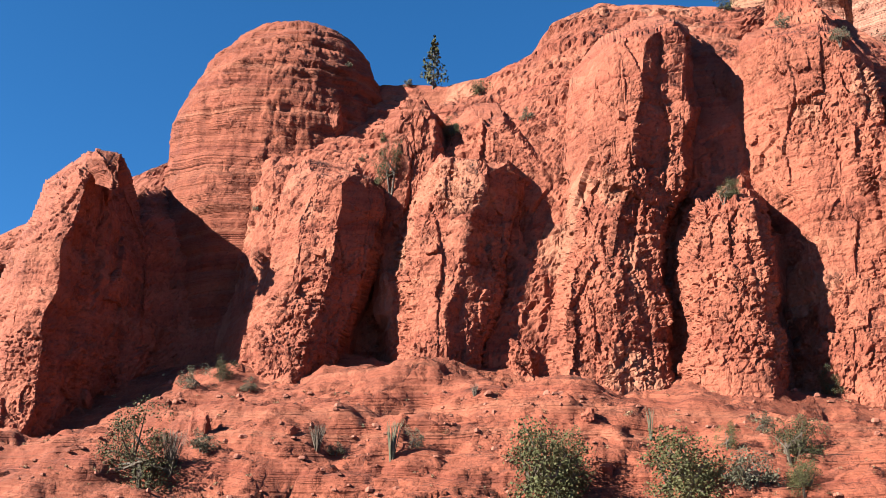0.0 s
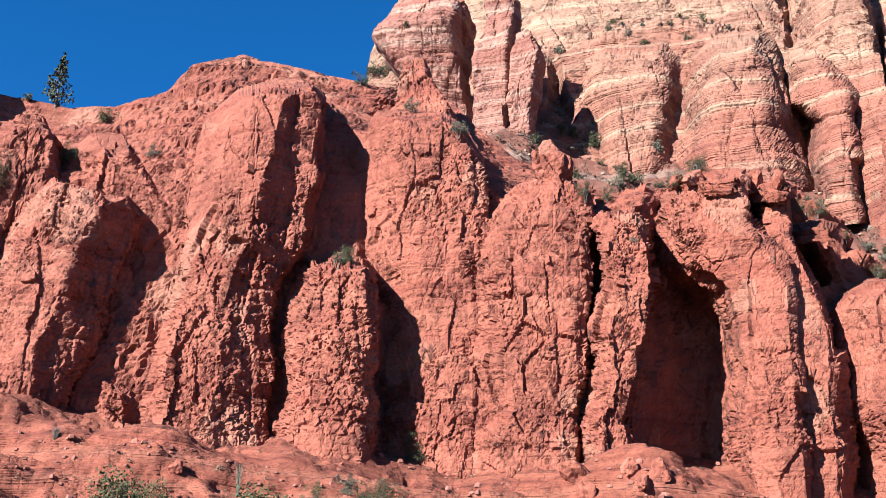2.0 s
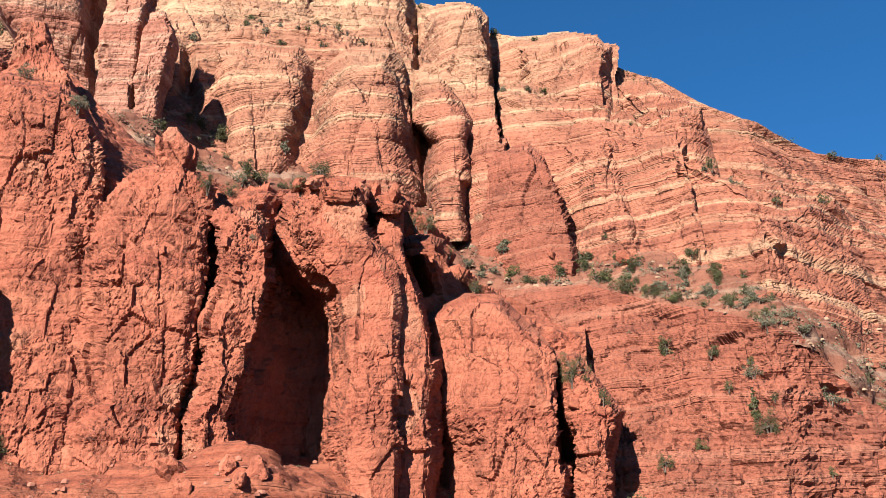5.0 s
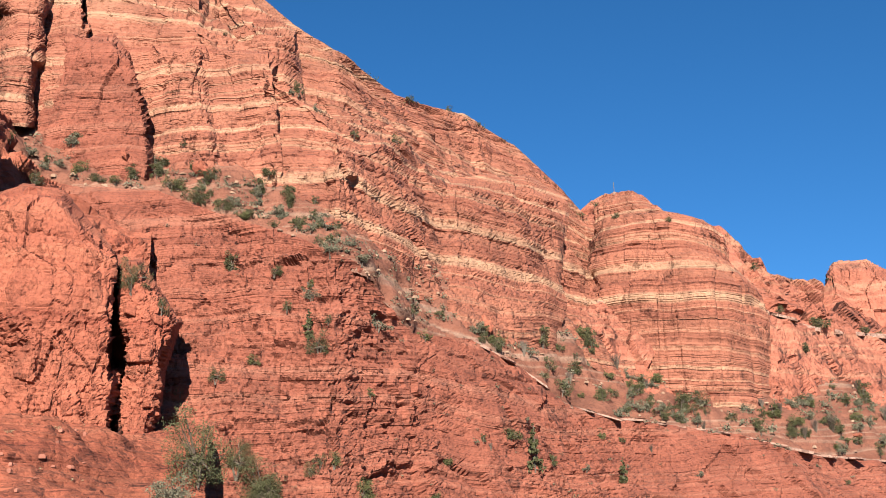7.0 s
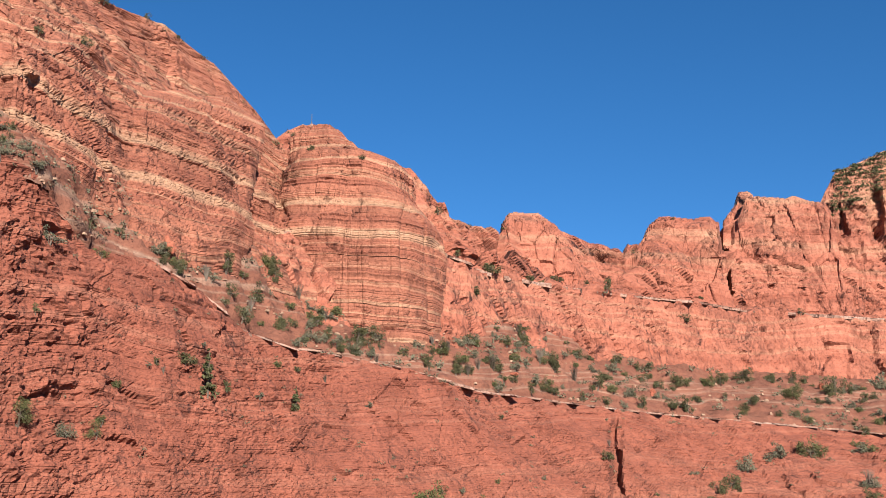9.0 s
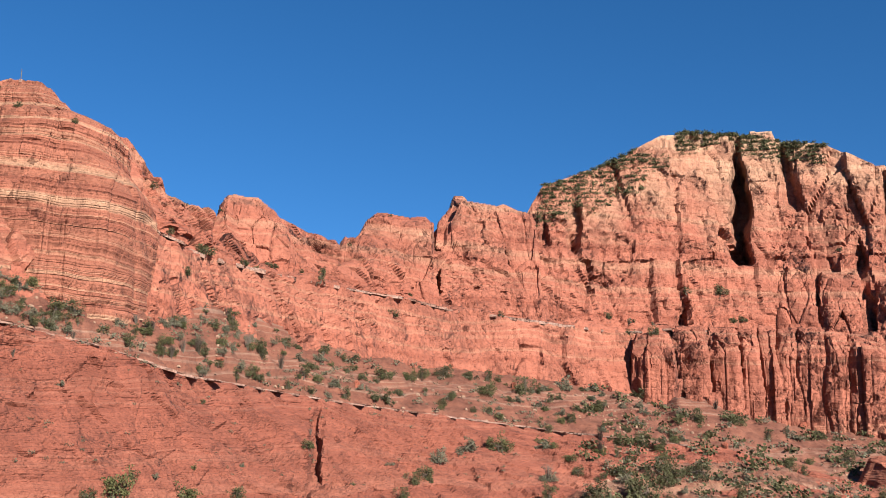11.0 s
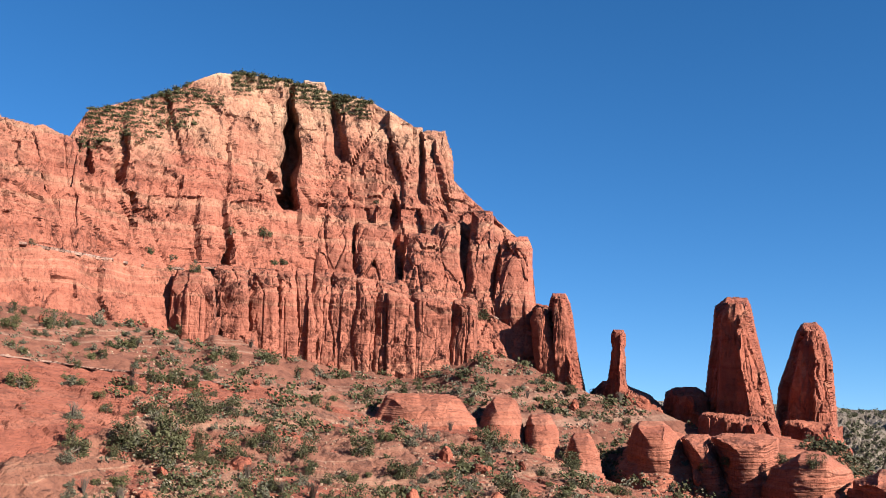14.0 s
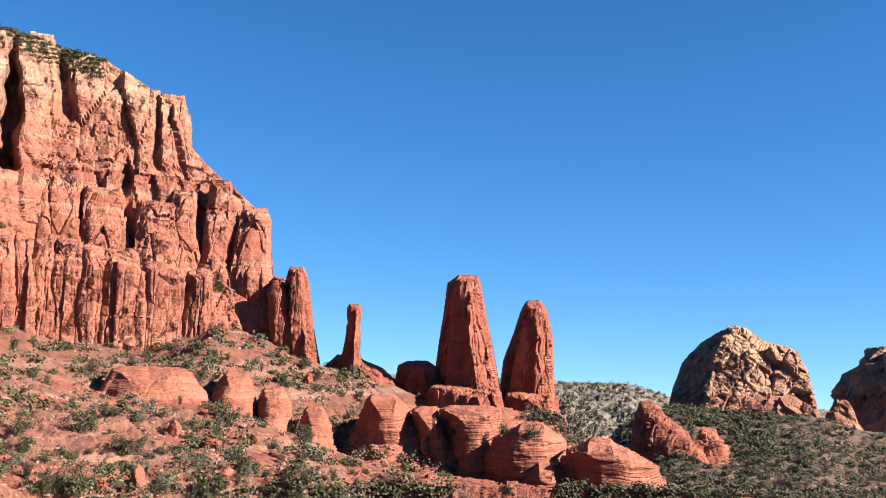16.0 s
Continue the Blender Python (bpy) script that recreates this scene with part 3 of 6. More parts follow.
BENCH_LO = table([(23.9, 26.05), (27.1, 25.88), (30.2, 23.45), (35.7, 23.42), (42.4, 22.82), (44.5, 20.83), (45.5, 18.62), (48.9, 18.43), (52.9, 18.51), (57.7, 17.07), (60.5, 16.41), (64.4, 14.86), (64.6, 14.34), (67.2, 10.92), (70.4, 10.53), (73.1, 8.88), (75.5, 6.79), (78.5, 5.76), (79.2, 5.78), (84.3, 4.75), (88.7, 3.45), (96.6, 2.33), (104.7, 1.44), (109.3, 0.92), (117.6, 0.19), (124.0, -1.28), (130.0, -1.54), (135.6, -3.19), (136.8, -4.31), (146.1, -5.88), (149.1, -6.95)])
BENCH_HI = table([(23.8, 27.91), (28.4, 28.42), (32.3, 26.60), (35.7, 25.30), (41.1, 23.83), (43.9, 23.71), (51.9, 19.95), (53.0, 20.39), (57.5, 19.72), (61.9, 17.58), (64.4, 15.96), (69.5, 14.30), (71.1, 11.91), (75.8, 11.55), (77.0, 10.56), (79.0, 8.35), (81.1, 8.19), (81.5, 7.10), (84.6, 7.23), (87.3, 6.55), (89.0, 7.25), (92.1, 6.78), (98.0, 4.83), (106.2, 3.92), (111.7, 3.24), (114.7, 2.67), (115.3, 3.27), (121.0, 1.76), (126.5, 0.99), (129.5, 2.64), (132.7, 1.72), (135.8, 0.25), (137.6, 0.00), (141.6, -1.41), (148.5, -2.36), (150.1, -3.30), (153.9, -5.86)])
MT_MID = table([(21.7, 28.08), (28.6, 31.54), (36.0, 32.45), (43.1, 31.11), (48.1, 29.06), (54.4, 27.55), (62.9, 22.39), (66.9, 21.06), (69.9, 18.89), (72.9, 16.69), (76.0, 14.35), (77.5, 12.71)])
MT_CREST = table([(16.9, 29.76), (17.1, 31.17), (17.6, 32.28), (18.4, 32.98), (21.4, 34.95), (23.2, 36.09), (26.5, 37.01), (29.6, 36.99), (34.2, 37.05), (37.6, 36.70), (41.4, 35.96), (43.2, 34.29), (46.2, 33.68), (47.2, 32.66), (51.5, 31.90), (54.7, 31.06), (55.5, 30.17), (58.2, 29.27), (60.5, 27.66), (63.5, 26.29), (66.5, 24.17), (70.2, 23.01), (70.5, 23.01), (73.4, 21.19), (75.9, 18.71), (77.2, 17.21), (79.2, 14.99), (80.4, 13.07)])
PINK = table([(72.7, 12.56), (76.2, 12.22), (80.4, 11.98), (83.6, 11.71), (87.0, 10.93), (89.1, 9.89), (93.5, 9.01), (95.4, 8.74), (96.7, 8.51), (100.5, 8.01), (103.0, 7.44), (107.7, 6.89), (112.4, 6.30), (116.0, 6.60), (116.6, 6.41), (121.0, 6.10), (126.0, 5.43), (129.6, 4.77), (132.8, 3.21)])
MESA_MID = table([(74.0, 13.49), (83.6, 13.90), (86.8, 12.50), (89.8, 10.78), (95.8, 9.76), (98.7, 10.12), (101.0, 9.92), (102.0, 9.92), (107.1, 10.00), (110.9, 10.93), (113.7, 12.13), (118.5, 11.39), (120.7, 9.85), (126.0, 8.53), (130.3, 7.50), (132.3, 5.62), (132.8, 3.21)])
MESA_CREST = table([(74.0, 15.05), (76.9, 17.22), (77.7, 17.83), (78.4, 18.13), (80.5, 17.83), (81.7, 16.79), (82.1, 16.40), (84.7, 15.88), (85.2, 15.39), (87.1, 13.10), (89.7, 12.11), (90.3, 13.12), (91.5, 13.07), (92.7, 12.43), (96.2, 10.94), (96.7, 10.59), (98.4, 12.39), (99.0, 12.63), (101.3, 12.39), (101.9, 11.96), (102.9, 12.45), (103.4, 13.55), (104.2, 12.94), (105.8, 13.36), (107.1, 12.81), (108.0, 14.37), (110.9, 15.27), (114.7, 17.00), (116.5, 17.07), (119.6, 16.75), (120.7, 16.37), (123.3, 16.03), (127.1, 14.06), (127.7, 12.19), (129.8, 10.27), (132.4, 8.34), (132.7, 4.71), (133.1, 3.21)])

# distances of the foot, the bench's edge and the bench's back, over the bearing
R_LOW = table([(-32, 46), (40, 50), (55, 56), (63, 58), (76, 72), (93, 95), (110, 120), (125, 130), (160, 140)])
R_LO = table([(20, 92), (44, 92), (52, 86), (63, 77), (76, 102), (87, 118), (93.5, 140), (103, 165), (121, 195), (140, 205), (160, 210)])
R_HI = table([(20, 108), (44, 106), (52, 98), (63, 88), (76, 118), (87, 134), (93.5, 163), (103, 200), (121, 244), (135, 240), (160, 235)])

R_WALL = table([(-34, 91), (-20, 78), (-17.0, 73), (-14.8, 77), (-12.3, 76), (-10.8, 70.5), (-4, 68.5), (0, 66.5), (6, 64.5), (17.9, 64), (20.1, 69.5), (22.2, 68), (23.9, 63), (33.6, 63), (35.8, 70), (37.2, 70), (39.0, 66), (40, 68.5), (52.5, 74)])
R_FOOT = table([(-34, 92), (-20, 80), (-8, 73.5), (0, 70), (10, 67.5), (20, 67), (30, 68), (40, 70), (52.5, 75)])
foot = escarp("foot_slope", rock_ledgy, -34, 56, 0.16, [
    (flat(-4), flat(40), 0, None, 1), (flat(1.5), flat(46), 26, LOOK_FOOT, 1.0),
    (table([(-34, 6.0), (-16, 7.0), (-9, 9.0), (0, 9.3), (12, 8.3), (20, 8.5), (34, 8.8), (44, 6), (56, 4)]), lambda az: R_FOOT(az) - 10, 74, LOOK_FOOT, 1.0),
    (table([(-34, 9.0), (0, 10.5), (20, 10), (34, 10), (44, 8), (56, 6)]), lambda az: R_FOOT(az) + 2, 24, LOOK_FOOT, 1.0)], 3, back=8)
thing(foot, "rounded red slickrock ledges at the foot of the cliff", "rock slope", kind="structure")

wall = escarp("cliff_wall", rock_near, -33, 52.5, 0.15, [
    (flat(3), R_WALL, 0, None, 1), (WALL_RIM, lambda az: R_WALL(az) + 6, 125, LOOK_NEAR, 1.3), (WALL_CREST, lambda az: R_WALL(az) + 17, 64, LOOK_DOME, 1.2)], 7, back=14,
    gullies=[(-3.93, 1.2, 3, 7, 19.89),
             
             (43.81, 0.8, 9, 6, 15.91), (42.69, 0.9, 6, 18.70, 21.34),
             (50.99, 0.5, 7, 5, 13.10)])
thing(wall, "tall red sandstone cliff wall with shaded clefts", "cliff")

apron = escarp("lower_slope", rock_apron, 43, 162, 0.11, [
    (flat(-14), R_LOW, 0, None, 1), (flat(-6), lambda az: R_LOW(az) + 10, 20, LOOK_APRON, 1.0), (BENCH_LO, R_LO, 190, LOOK_APRON, 1.0)], 21, back=6,
    gullies=[(95.78, 0.35, 3.5, -2.21, 1.87), (130.91, 0.6, 5, -2.62, 0.11)])
thing(apron, "red slickrock slope with ledges below a brushy bench", "rock slope", kind="structure")

def apron_far(az, el):
    """Distance of the lower slope under a bearing and an elevation."""
    t, r0, r1 = np.tan(np.radians(el)), R_LOW(az) + 10, R_LO(az)
    z0, z1 = r0 * math.tan(math.radians(-6)), r1 * np.tan(np.radians(BENCH_LO(az)))
    return r0 + (r1 - r0) * np.clip((t * r0 - z0) / ((z1 - z0) - t * (r1 - r0)), 0, 1)


TALUS = table([(103, -6.5), (105.6, -3.6), (109, -2.7), (113.2, -1.0), (116, -0.5), (119, -0.4), (124, -1.5), (130, -1.8), (136, -4.0), (139, -5.0), (142, -6.6), (144, -9.0)])
talus = escarp("talus_slope", talus_soil, 103, 144, 0.11, [
    (flat(-12), lambda az: R_LOW(az) + 1, 0, None, 1), (flat(-6), lambda az: R_LOW(az) + 7.5, 24, LOOK_TALUS, 1.0),
    (above(TALUS, -0.35), lambda az: apron_far(az, TALUS(az) - 0.35) - 2.2, 70, LOOK_TALUS, 1.0),
    (TALUS, lambda az: apron_far(az, TALUS(az)) + 2.0, 10, LOOK_TALUS, 1.0)], 27, back=3)
thing(talus, "talus of pale broken stones and soil below the mesa", "hillside", kind="structure")

bench = escarp("brushy_bench", soil, 16, 162, 0.2, [
    (above(BENCH_LO, -1.2), lambda az: R_LO(az) + 1.5, 0, None, 1), (above(BENCH_LO, -0.05), lambda az: R_LO(az) + 2.0, 6, LOOK_TALUS, 1.0),
    (BENCH_HI, R_HI, 60, LOOK_TALUS, 1.0)], 23, back=8)
thing(bench, "stony bench of red soil between two cliffs", "hillside", kind="structure")

layered = escarp("layered_mountain", rock_upper, 17, 82, 0.135, [
    (above(BENCH_HI, -2), lambda az: R_HI(az) - 4, 0, None, 1), (MT_MID, lambda az: R_HI(az) + 6, 100, LOOK_UPPER, 1.0),
    (above(MT_MID, 0.9), lambda az: R_HI(az) + 12, 16, LOOK_TALUS, 1.0),
    (MT_CREST, lambda az: R_HI(az) + 22, 120, LOOK_UPPER, 1.0)], 31, back=40,
    gullies=[(a, 0.8 * w, 0.4 * d, lo, hi) for a, w, d, lo, hi in [(41.84, 0.55, 5, 31.07, 34.25), (43.33, 0.3, 6, 30.95, 34.12),
             (48.10, 0.3, 5, 26.98, 31.49), (55.16, 0.3, 4, 27.74, 30.04),
             (25.21, 0.25, 4, 33.86, 36.27), (29.23, 0.9, 8, 27.97, 30.94),
             (43.74, 0.5, 6, 24.90, 28.58), (56.05, 0.3, 3, 27.54, 29.06)]])
thing(layered, "banded red and cream sandstone mountain", "mountain")

mesa = escarp("mesa", rock_mesa, 71, 133.5, 0.108, [
    (above(BENCH_HI, -1.5), lambda az: R_HI(az) - 4, 0, None, 1), (PINK, lambda az: R_HI(az) + 5, 60, LOOK_BAND, 1.0),
    (above(PINK, 0.15), lambda az: R_HI(az) + 11, 8, LOOK_TALUS, 1.0),
    (MESA_MID, lambda az: R_HI(az) + 18, 90, LOOK_MESA, 1.0), (MESA_CREST, lambda az: R_HI(az) + 30, 110, LOOK_MESA, 1.0)], 41, back=60,
    gullies=[(a, w, d if d > 10 else 0.45 * d, lo, hi) for a, w, d, lo, hi in [(118.82, 0.5, 14, 10.24, 16.4), (102.04, 0.2, 12, 8.36, 11.96),
             (109.82, 0.35, 8, 11.16, 13.24), (108.23, 0.3, 7, 11.12, 12.66),
             (115.71, 0.4, 9, 6.25, 7.41), (122.43, 0.35, 8, 6.24, 8.02),
             (125.24, 0.4, 8, 6.21, 8.54), (121.40, 0.4, 8, 12.97, 16.23),
             (124.50, 0.5, 8, 9.18, 10.73), (126.29, 0.25, 7, 10.69, 14.40)]])
thing(mesa, "great red and cream sandstone mesa with a wooded top", "mountain")

MESA_PARTS = [
    ("pillar", 229.0, [(6.2, 113.30, 114.77), (5.7, 113.09, 115.00), (4.8, 113.01, 115.10), (3.3, 112.91, 115.24)]),
    ("pillar", 234.0, [(6.5, 115.40, 116.57), (6.0, 115.22, 116.76), (4.8, 115.16, 116.83), (3.0, 115.05, 116.96)]),
    ("pillar", 238.0, [(6.5, 117.13, 118.21), (5.9, 116.98, 118.36), (4.7, 116.92, 118.42), (3.0, 116.80, 118.55)]),
    ("pillar", 241.0, [(6.3, 118.68, 119.34), (5.7, 118.55, 119.46), (4.7, 118.52, 119.49), (3.1, 118.39, 119.61)]),
    ("pillar", 244.0, [(6.4, 119.69, 120.35), (5.8, 119.59, 120.44), (4.7, 119.55, 120.46), (3.0, 119.42, 120.57)]),
    ("pillar", 246.0, [(6.3, 120.66, 121.32), (5.8, 120.56, 121.41), (4.7, 120.52, 121.43), (3.0, 120.38, 121.53)]),
    ("pillar", 246.0, [(6.4, 121.69, 122.57), (5.8, 121.56, 122.69), (4.6, 121.49, 122.73), (2.8, 121.35, 122.83)]),
    ("pillar", 245.0, [(6.1, 122.97, 123.66), (5.5, 122.84, 123.77), (4.3, 122.79, 123.78), (2.4, 122.64, 123.87)]),
    ("pillar", 245.0, [(6.0, 124.15, 125.42), (5.5, 123.93, 125.63), (3.9, 123.84, 125.65), (1.8, 123.68, 125.73)]),
    ("pillar", 244.0, [(5.3, 126.14, 127.82), (4.7, 125.86, 128.08), (3.2, 125.73, 128.13), (1.2, 125.56, 128.19)]),
    ("pillar", 244.0, [(5.1, 128.43, 129.36), (4.6, 128.29, 129.46), (3.4, 128.19, 129.48), (1.7, 128.02, 129.55)]),
    ("tower", 272.0, [(16.8, 119.61, 120.45), (16.2, 119.54, 120.70), (15.6, 119.47, 120.93), (13.8, 119.30, 121.39), (12.4, 119.20, 121.76), (10.8, 119.13, 122.00), (9.2, 118.97, 122.29), (6.6, 118.80, 122.42)]),
    ("pillar", 278.0, [(13.2, 121.86, 122.60), (12.5, 121.70, 122.81), (10.5, 121.61, 122.94)]),
    ("pillar", 259.0, [(9.3, 122.99, 124.43), (8.7, 122.82, 124.64), (6.1, 122.72, 124.68)]),
    ("pillar", 256.0, [(8.7, 125.79, 127.27), (8.1, 125.62, 127.41), (6.0, 125.52, 127.45)]),
    ("pillar", 260.0, [(9.9, 121.04, 122.24), (8.9, 120.77, 122.45), (6.1, 120.63, 122.50)]),
    ("pillar", 271.0, [(11.0, 125.15, 125.94), (10.1, 124.98, 126.13), (8.5, 124.85, 126.22)]),
    ("pillar", 287.0, [(14.6, 125.23, 126.12), (13.8, 125.12, 126.22), (10.6, 124.96, 126.21)]),
    ("pillar", 282.0, [(14.4, 126.49, 127.43), (13.4, 126.31, 127.72), (10.2, 126.14, 127.75)]),
    ("pillar", 258.0, [(9.4, 127.45, 128.37), (8.5, 127.27, 128.50), (6.0, 127.08, 128.57)]),
    ("pillar", 257.0, [(10.0, 129.40, 130.22), (9.0, 129.28, 130.34), (5.7, 129.02, 130.40)]),
    ("pillar", 255.0, [(8.8, 131.23, 132.18), (8.1, 130.97, 132.45), (6.5, 130.79, 132.51), (4.6, 130.54, 132.60)]),
    ("block", 261.0, [(12.8, 113.21, 114.81), (12.3, 113.06, 114.97), (10.1, 113.02, 115.12)]),
    ("block", 272.0, [(15.1, 116.89, 118.24), (14.2, 116.57, 118.50), (10.3, 116.42, 118.56)]),
    ("block", 259.0, [(14.4, 110.63, 112.70), (13.7, 110.17, 113.04), (11.0, 110.07, 113.39)]),
    ("knob", 172.0, [(13.1, 90.44, 91.83), (12.5, 90.03, 92.86), (11.3, 89.78, 93.66), (9.9, 89.59, 94.14)]),
    ("knob", 205.0, [(12.5, 98.86, 101.27), (12.1, 98.32, 101.71), (10.6, 97.36, 101.81), (8.6, 96.80, 101.68)]),
    ("knob", 224.0, [(13.5, 103.13, 103.68), (12.8, 102.82, 107.22), (12.2, 102.26, 107.54), (10.3, 102.14, 107.70), (8.2, 102.09, 107.87)]),
]
for k, (name, r, rows) in enumerate(MESA_PARTS):
    rows = [(e, a - 0.14, b + 0.12) for e, a, b in rows]
    r = r - 0.42 * max(0, r - 254) - 2.0
    stand_out(name, rock_mesa, r, rows, LOOK_COLUMN, 41, 7.0 if name == "tower" else 2.6, step=0.05, lean=0.6, left=0.3, roll=0.5, parent=mesa, jag=2.4)
LAYERED_PARTS = [
    ("dome", 96.5, [(31.6, 38.52, 41.76), (30.8, 37.39, 42.4), (28.9, 36.77, 42.65), (26.1, 36.14, 43.02), (23.9, 36.24, 43.56)], 7.0, 0.5),
    ("dome", 102.0, [(31.7, 31.94, 35.97), (30.8, 30.67, 36.84), (28.5, 30.52, 36.75), (26.5, 30.72, 36.15)], 5.0, 0.5),
    ("column", 102.5, [(33.8, 44.17, 47.19), (33.1, 43.73, 47.78), (30.3, 43.38, 47.93), (27.8, 43.56, 48.27), (26.8, 45.16, 48.41)], 6.0, 0.8),
    ("bulge", 100.0, [(30.2, 43.07, 44.46), (29.2, 42.81, 45.74), (27.8, 42.86, 46.59), (26.7, 43.78, 46.13)], 4.0, 0.6),
    ("column", 102.0, [(31.9, 48.94, 54.24), (31.2, 48.22, 55.06), (29.2, 48.39, 55.01), (27.1, 48.6, 54.78), (26.0, 49.75, 54.44)], 5.0, 1.0),
    ("cap_cliff", 117.0, [(37.0, 29.25, 35.78), (36.7, 25.83, 36.53), (34.9, 25.56, 36.46), (32.8, 25.32, 36.19)], 4.0, 0.9),
    ("cap_cliff", 116.5, [(36.7, 37.11, 40.7), (35.8, 36.69, 42.6), (34.4, 36.63, 43.0), (32.3, 36.55, 43.1)], 7.0, 0.9),
    ("outcrop", 94.5, [(26.5, 45.14, 50.06), (25.5, 44.2, 51.03), (23.9, 43.62, 51.57), (21.8, 43.29, 52.22), (19.9, 44.5, 52.24)], 6.0, 0.4),
    ("bulge", 92.0, [(26.4, 51.67, 55.3), (25.3, 51.33, 55.9), (23.1, 51.68, 56.5), (20.0, 52.5, 57.0)], 4.0, 0.6),
    ("column", 91.0, [(26.4, 55.66, 58.92), (25.7, 55.47, 59.57), (23.4, 56.27, 59.8), (19.9, 57.0, 59.9)], 5.0, 0.6),
    ("bulge", 99.0, [(29.0, 55.72, 57.65), (28.4, 55.53, 58.49), (27.1, 55.85, 60.49), (25.2, 57.17, 60.56)], 4.0, 0.9),
    ("mound", 89.0, [(21.9, 62.71, 66.24), (21.1, 61.84, 67.28), (19.6, 60.78, 68.22), (18.1, 60.54, 68.68), (15.9, 60.6, 69.07)], 6.0, 0.5),
    ("bulge", 104.0, [(19.3, 69.16, 74.17), (18.0, 68.43, 75.92), (15.4, 68.47, 75.56), (14.2, 68.66, 75.41)], 4.0, 0.8),
]
for name, r, rows, depth, lean in LAYERED_PARTS:
    red = name == "outcrop"
    stand_out(name, rock_apron if red else rock_upper, r, rows, LOOK_OUTCROP if red else LOOK_UPPER, 31, depth, step=0.085, lean=lean, roll=1.0, parent=layered, jag=1.2,
              rounded=name in ("dome", "bulge", "mound"), base=rows[-1][0], below=2.2 if name == "cap_cliff" else 5.5, follow=None if name == "cap_cliff" else R_HI)
butte("nose", rock_upper, 131.0, [(18.1, 78.51, 80.49), (17.5, 77.74, 81.35), (16.7, 77.63, 82.14), (16.0, 77.39, 84.55), (15.4, 77.28, 85.13), (14.0, 76.87, 85.25), (12.2, 76.21, 86.90)],
      LOOK_UPPER, 31, 0.36, deep=1.0, power=2.8, sink=30, parent=layered, relief=0.85)

# rocks of the near cliff, outlined to fit the camera's view
def slab_block(seed, material):
    """An angular block, cut flat on several sides."""
    rng = np.random.default_rng(seed)
    bm = bmesh.new()
    bmesh.ops.create_cube(bm, size=1.0)
    for v in bm.verts:
        v.co += Vector(rng.normal(size=3) * 0.10)
    bmesh.ops.bevel(bm, geom=list(bm.edges), offset=0.07, segments=1, affect='EDGES')
    me = bpy.data.meshes.new("loose_slab")
    bm.to_mesh(me)
    bm.free()
    me.materials.append(material)
    return me


BLOCKS = {m.name: [slab_block(1000 + k, m) for k in range(7)] for m in (rock_near, rock_ledgy)}


def add_slabs(ob, count, seed, size=1.0, below=0.0):
    """Broken slabs and blocks that stick out of a rock, more of them towards its top."""
    me = ob.data
    co = np.empty(len(me.vertices) * 3, np.float32)
    me.vertices.foreach_get("co", co)
    co = co.reshape(-1, 3)
    rng = np.random.default_rng(seed)
    lo, hi = co[:, 2].min() + 5, co[:, 2].max()
    front = co[np.hypot(co[:, 0], co[:, 1]) < np.hypot(co[:, 0], co[:, 1]).mean()]
    for _ in range(count):
        z = hi - (hi - lo) * (below + (1 - below) * rng.random() ** 1.7)
        near = front[np.abs(front[:, 2] - z) < 0.4]
        if not len(near):
            continue
        p = Vector(near[rng.integers(len(near))].tolist())
        s = size * rng.uniform(0.5, 1.3)
        new_ob = new("loose_slab", BLOCKS[me.materials[0].name][rng.integers(7)])
        new_ob.parent = ob
        new_ob.matrix_basis = (Matrix.Translation(p + Vector((0, 0.25 * s, 0))) @ Euler((rng.normal() * 0.12, rng.normal() * 0.12, rng.uniform(-0.6, 0.6))).to_matrix().to_4x4()
                               @ Matrix.Diagonal((s * rng.uniform(0.7, 1.5), s, s * rng.uniform(0.5, 1.3), 1)))


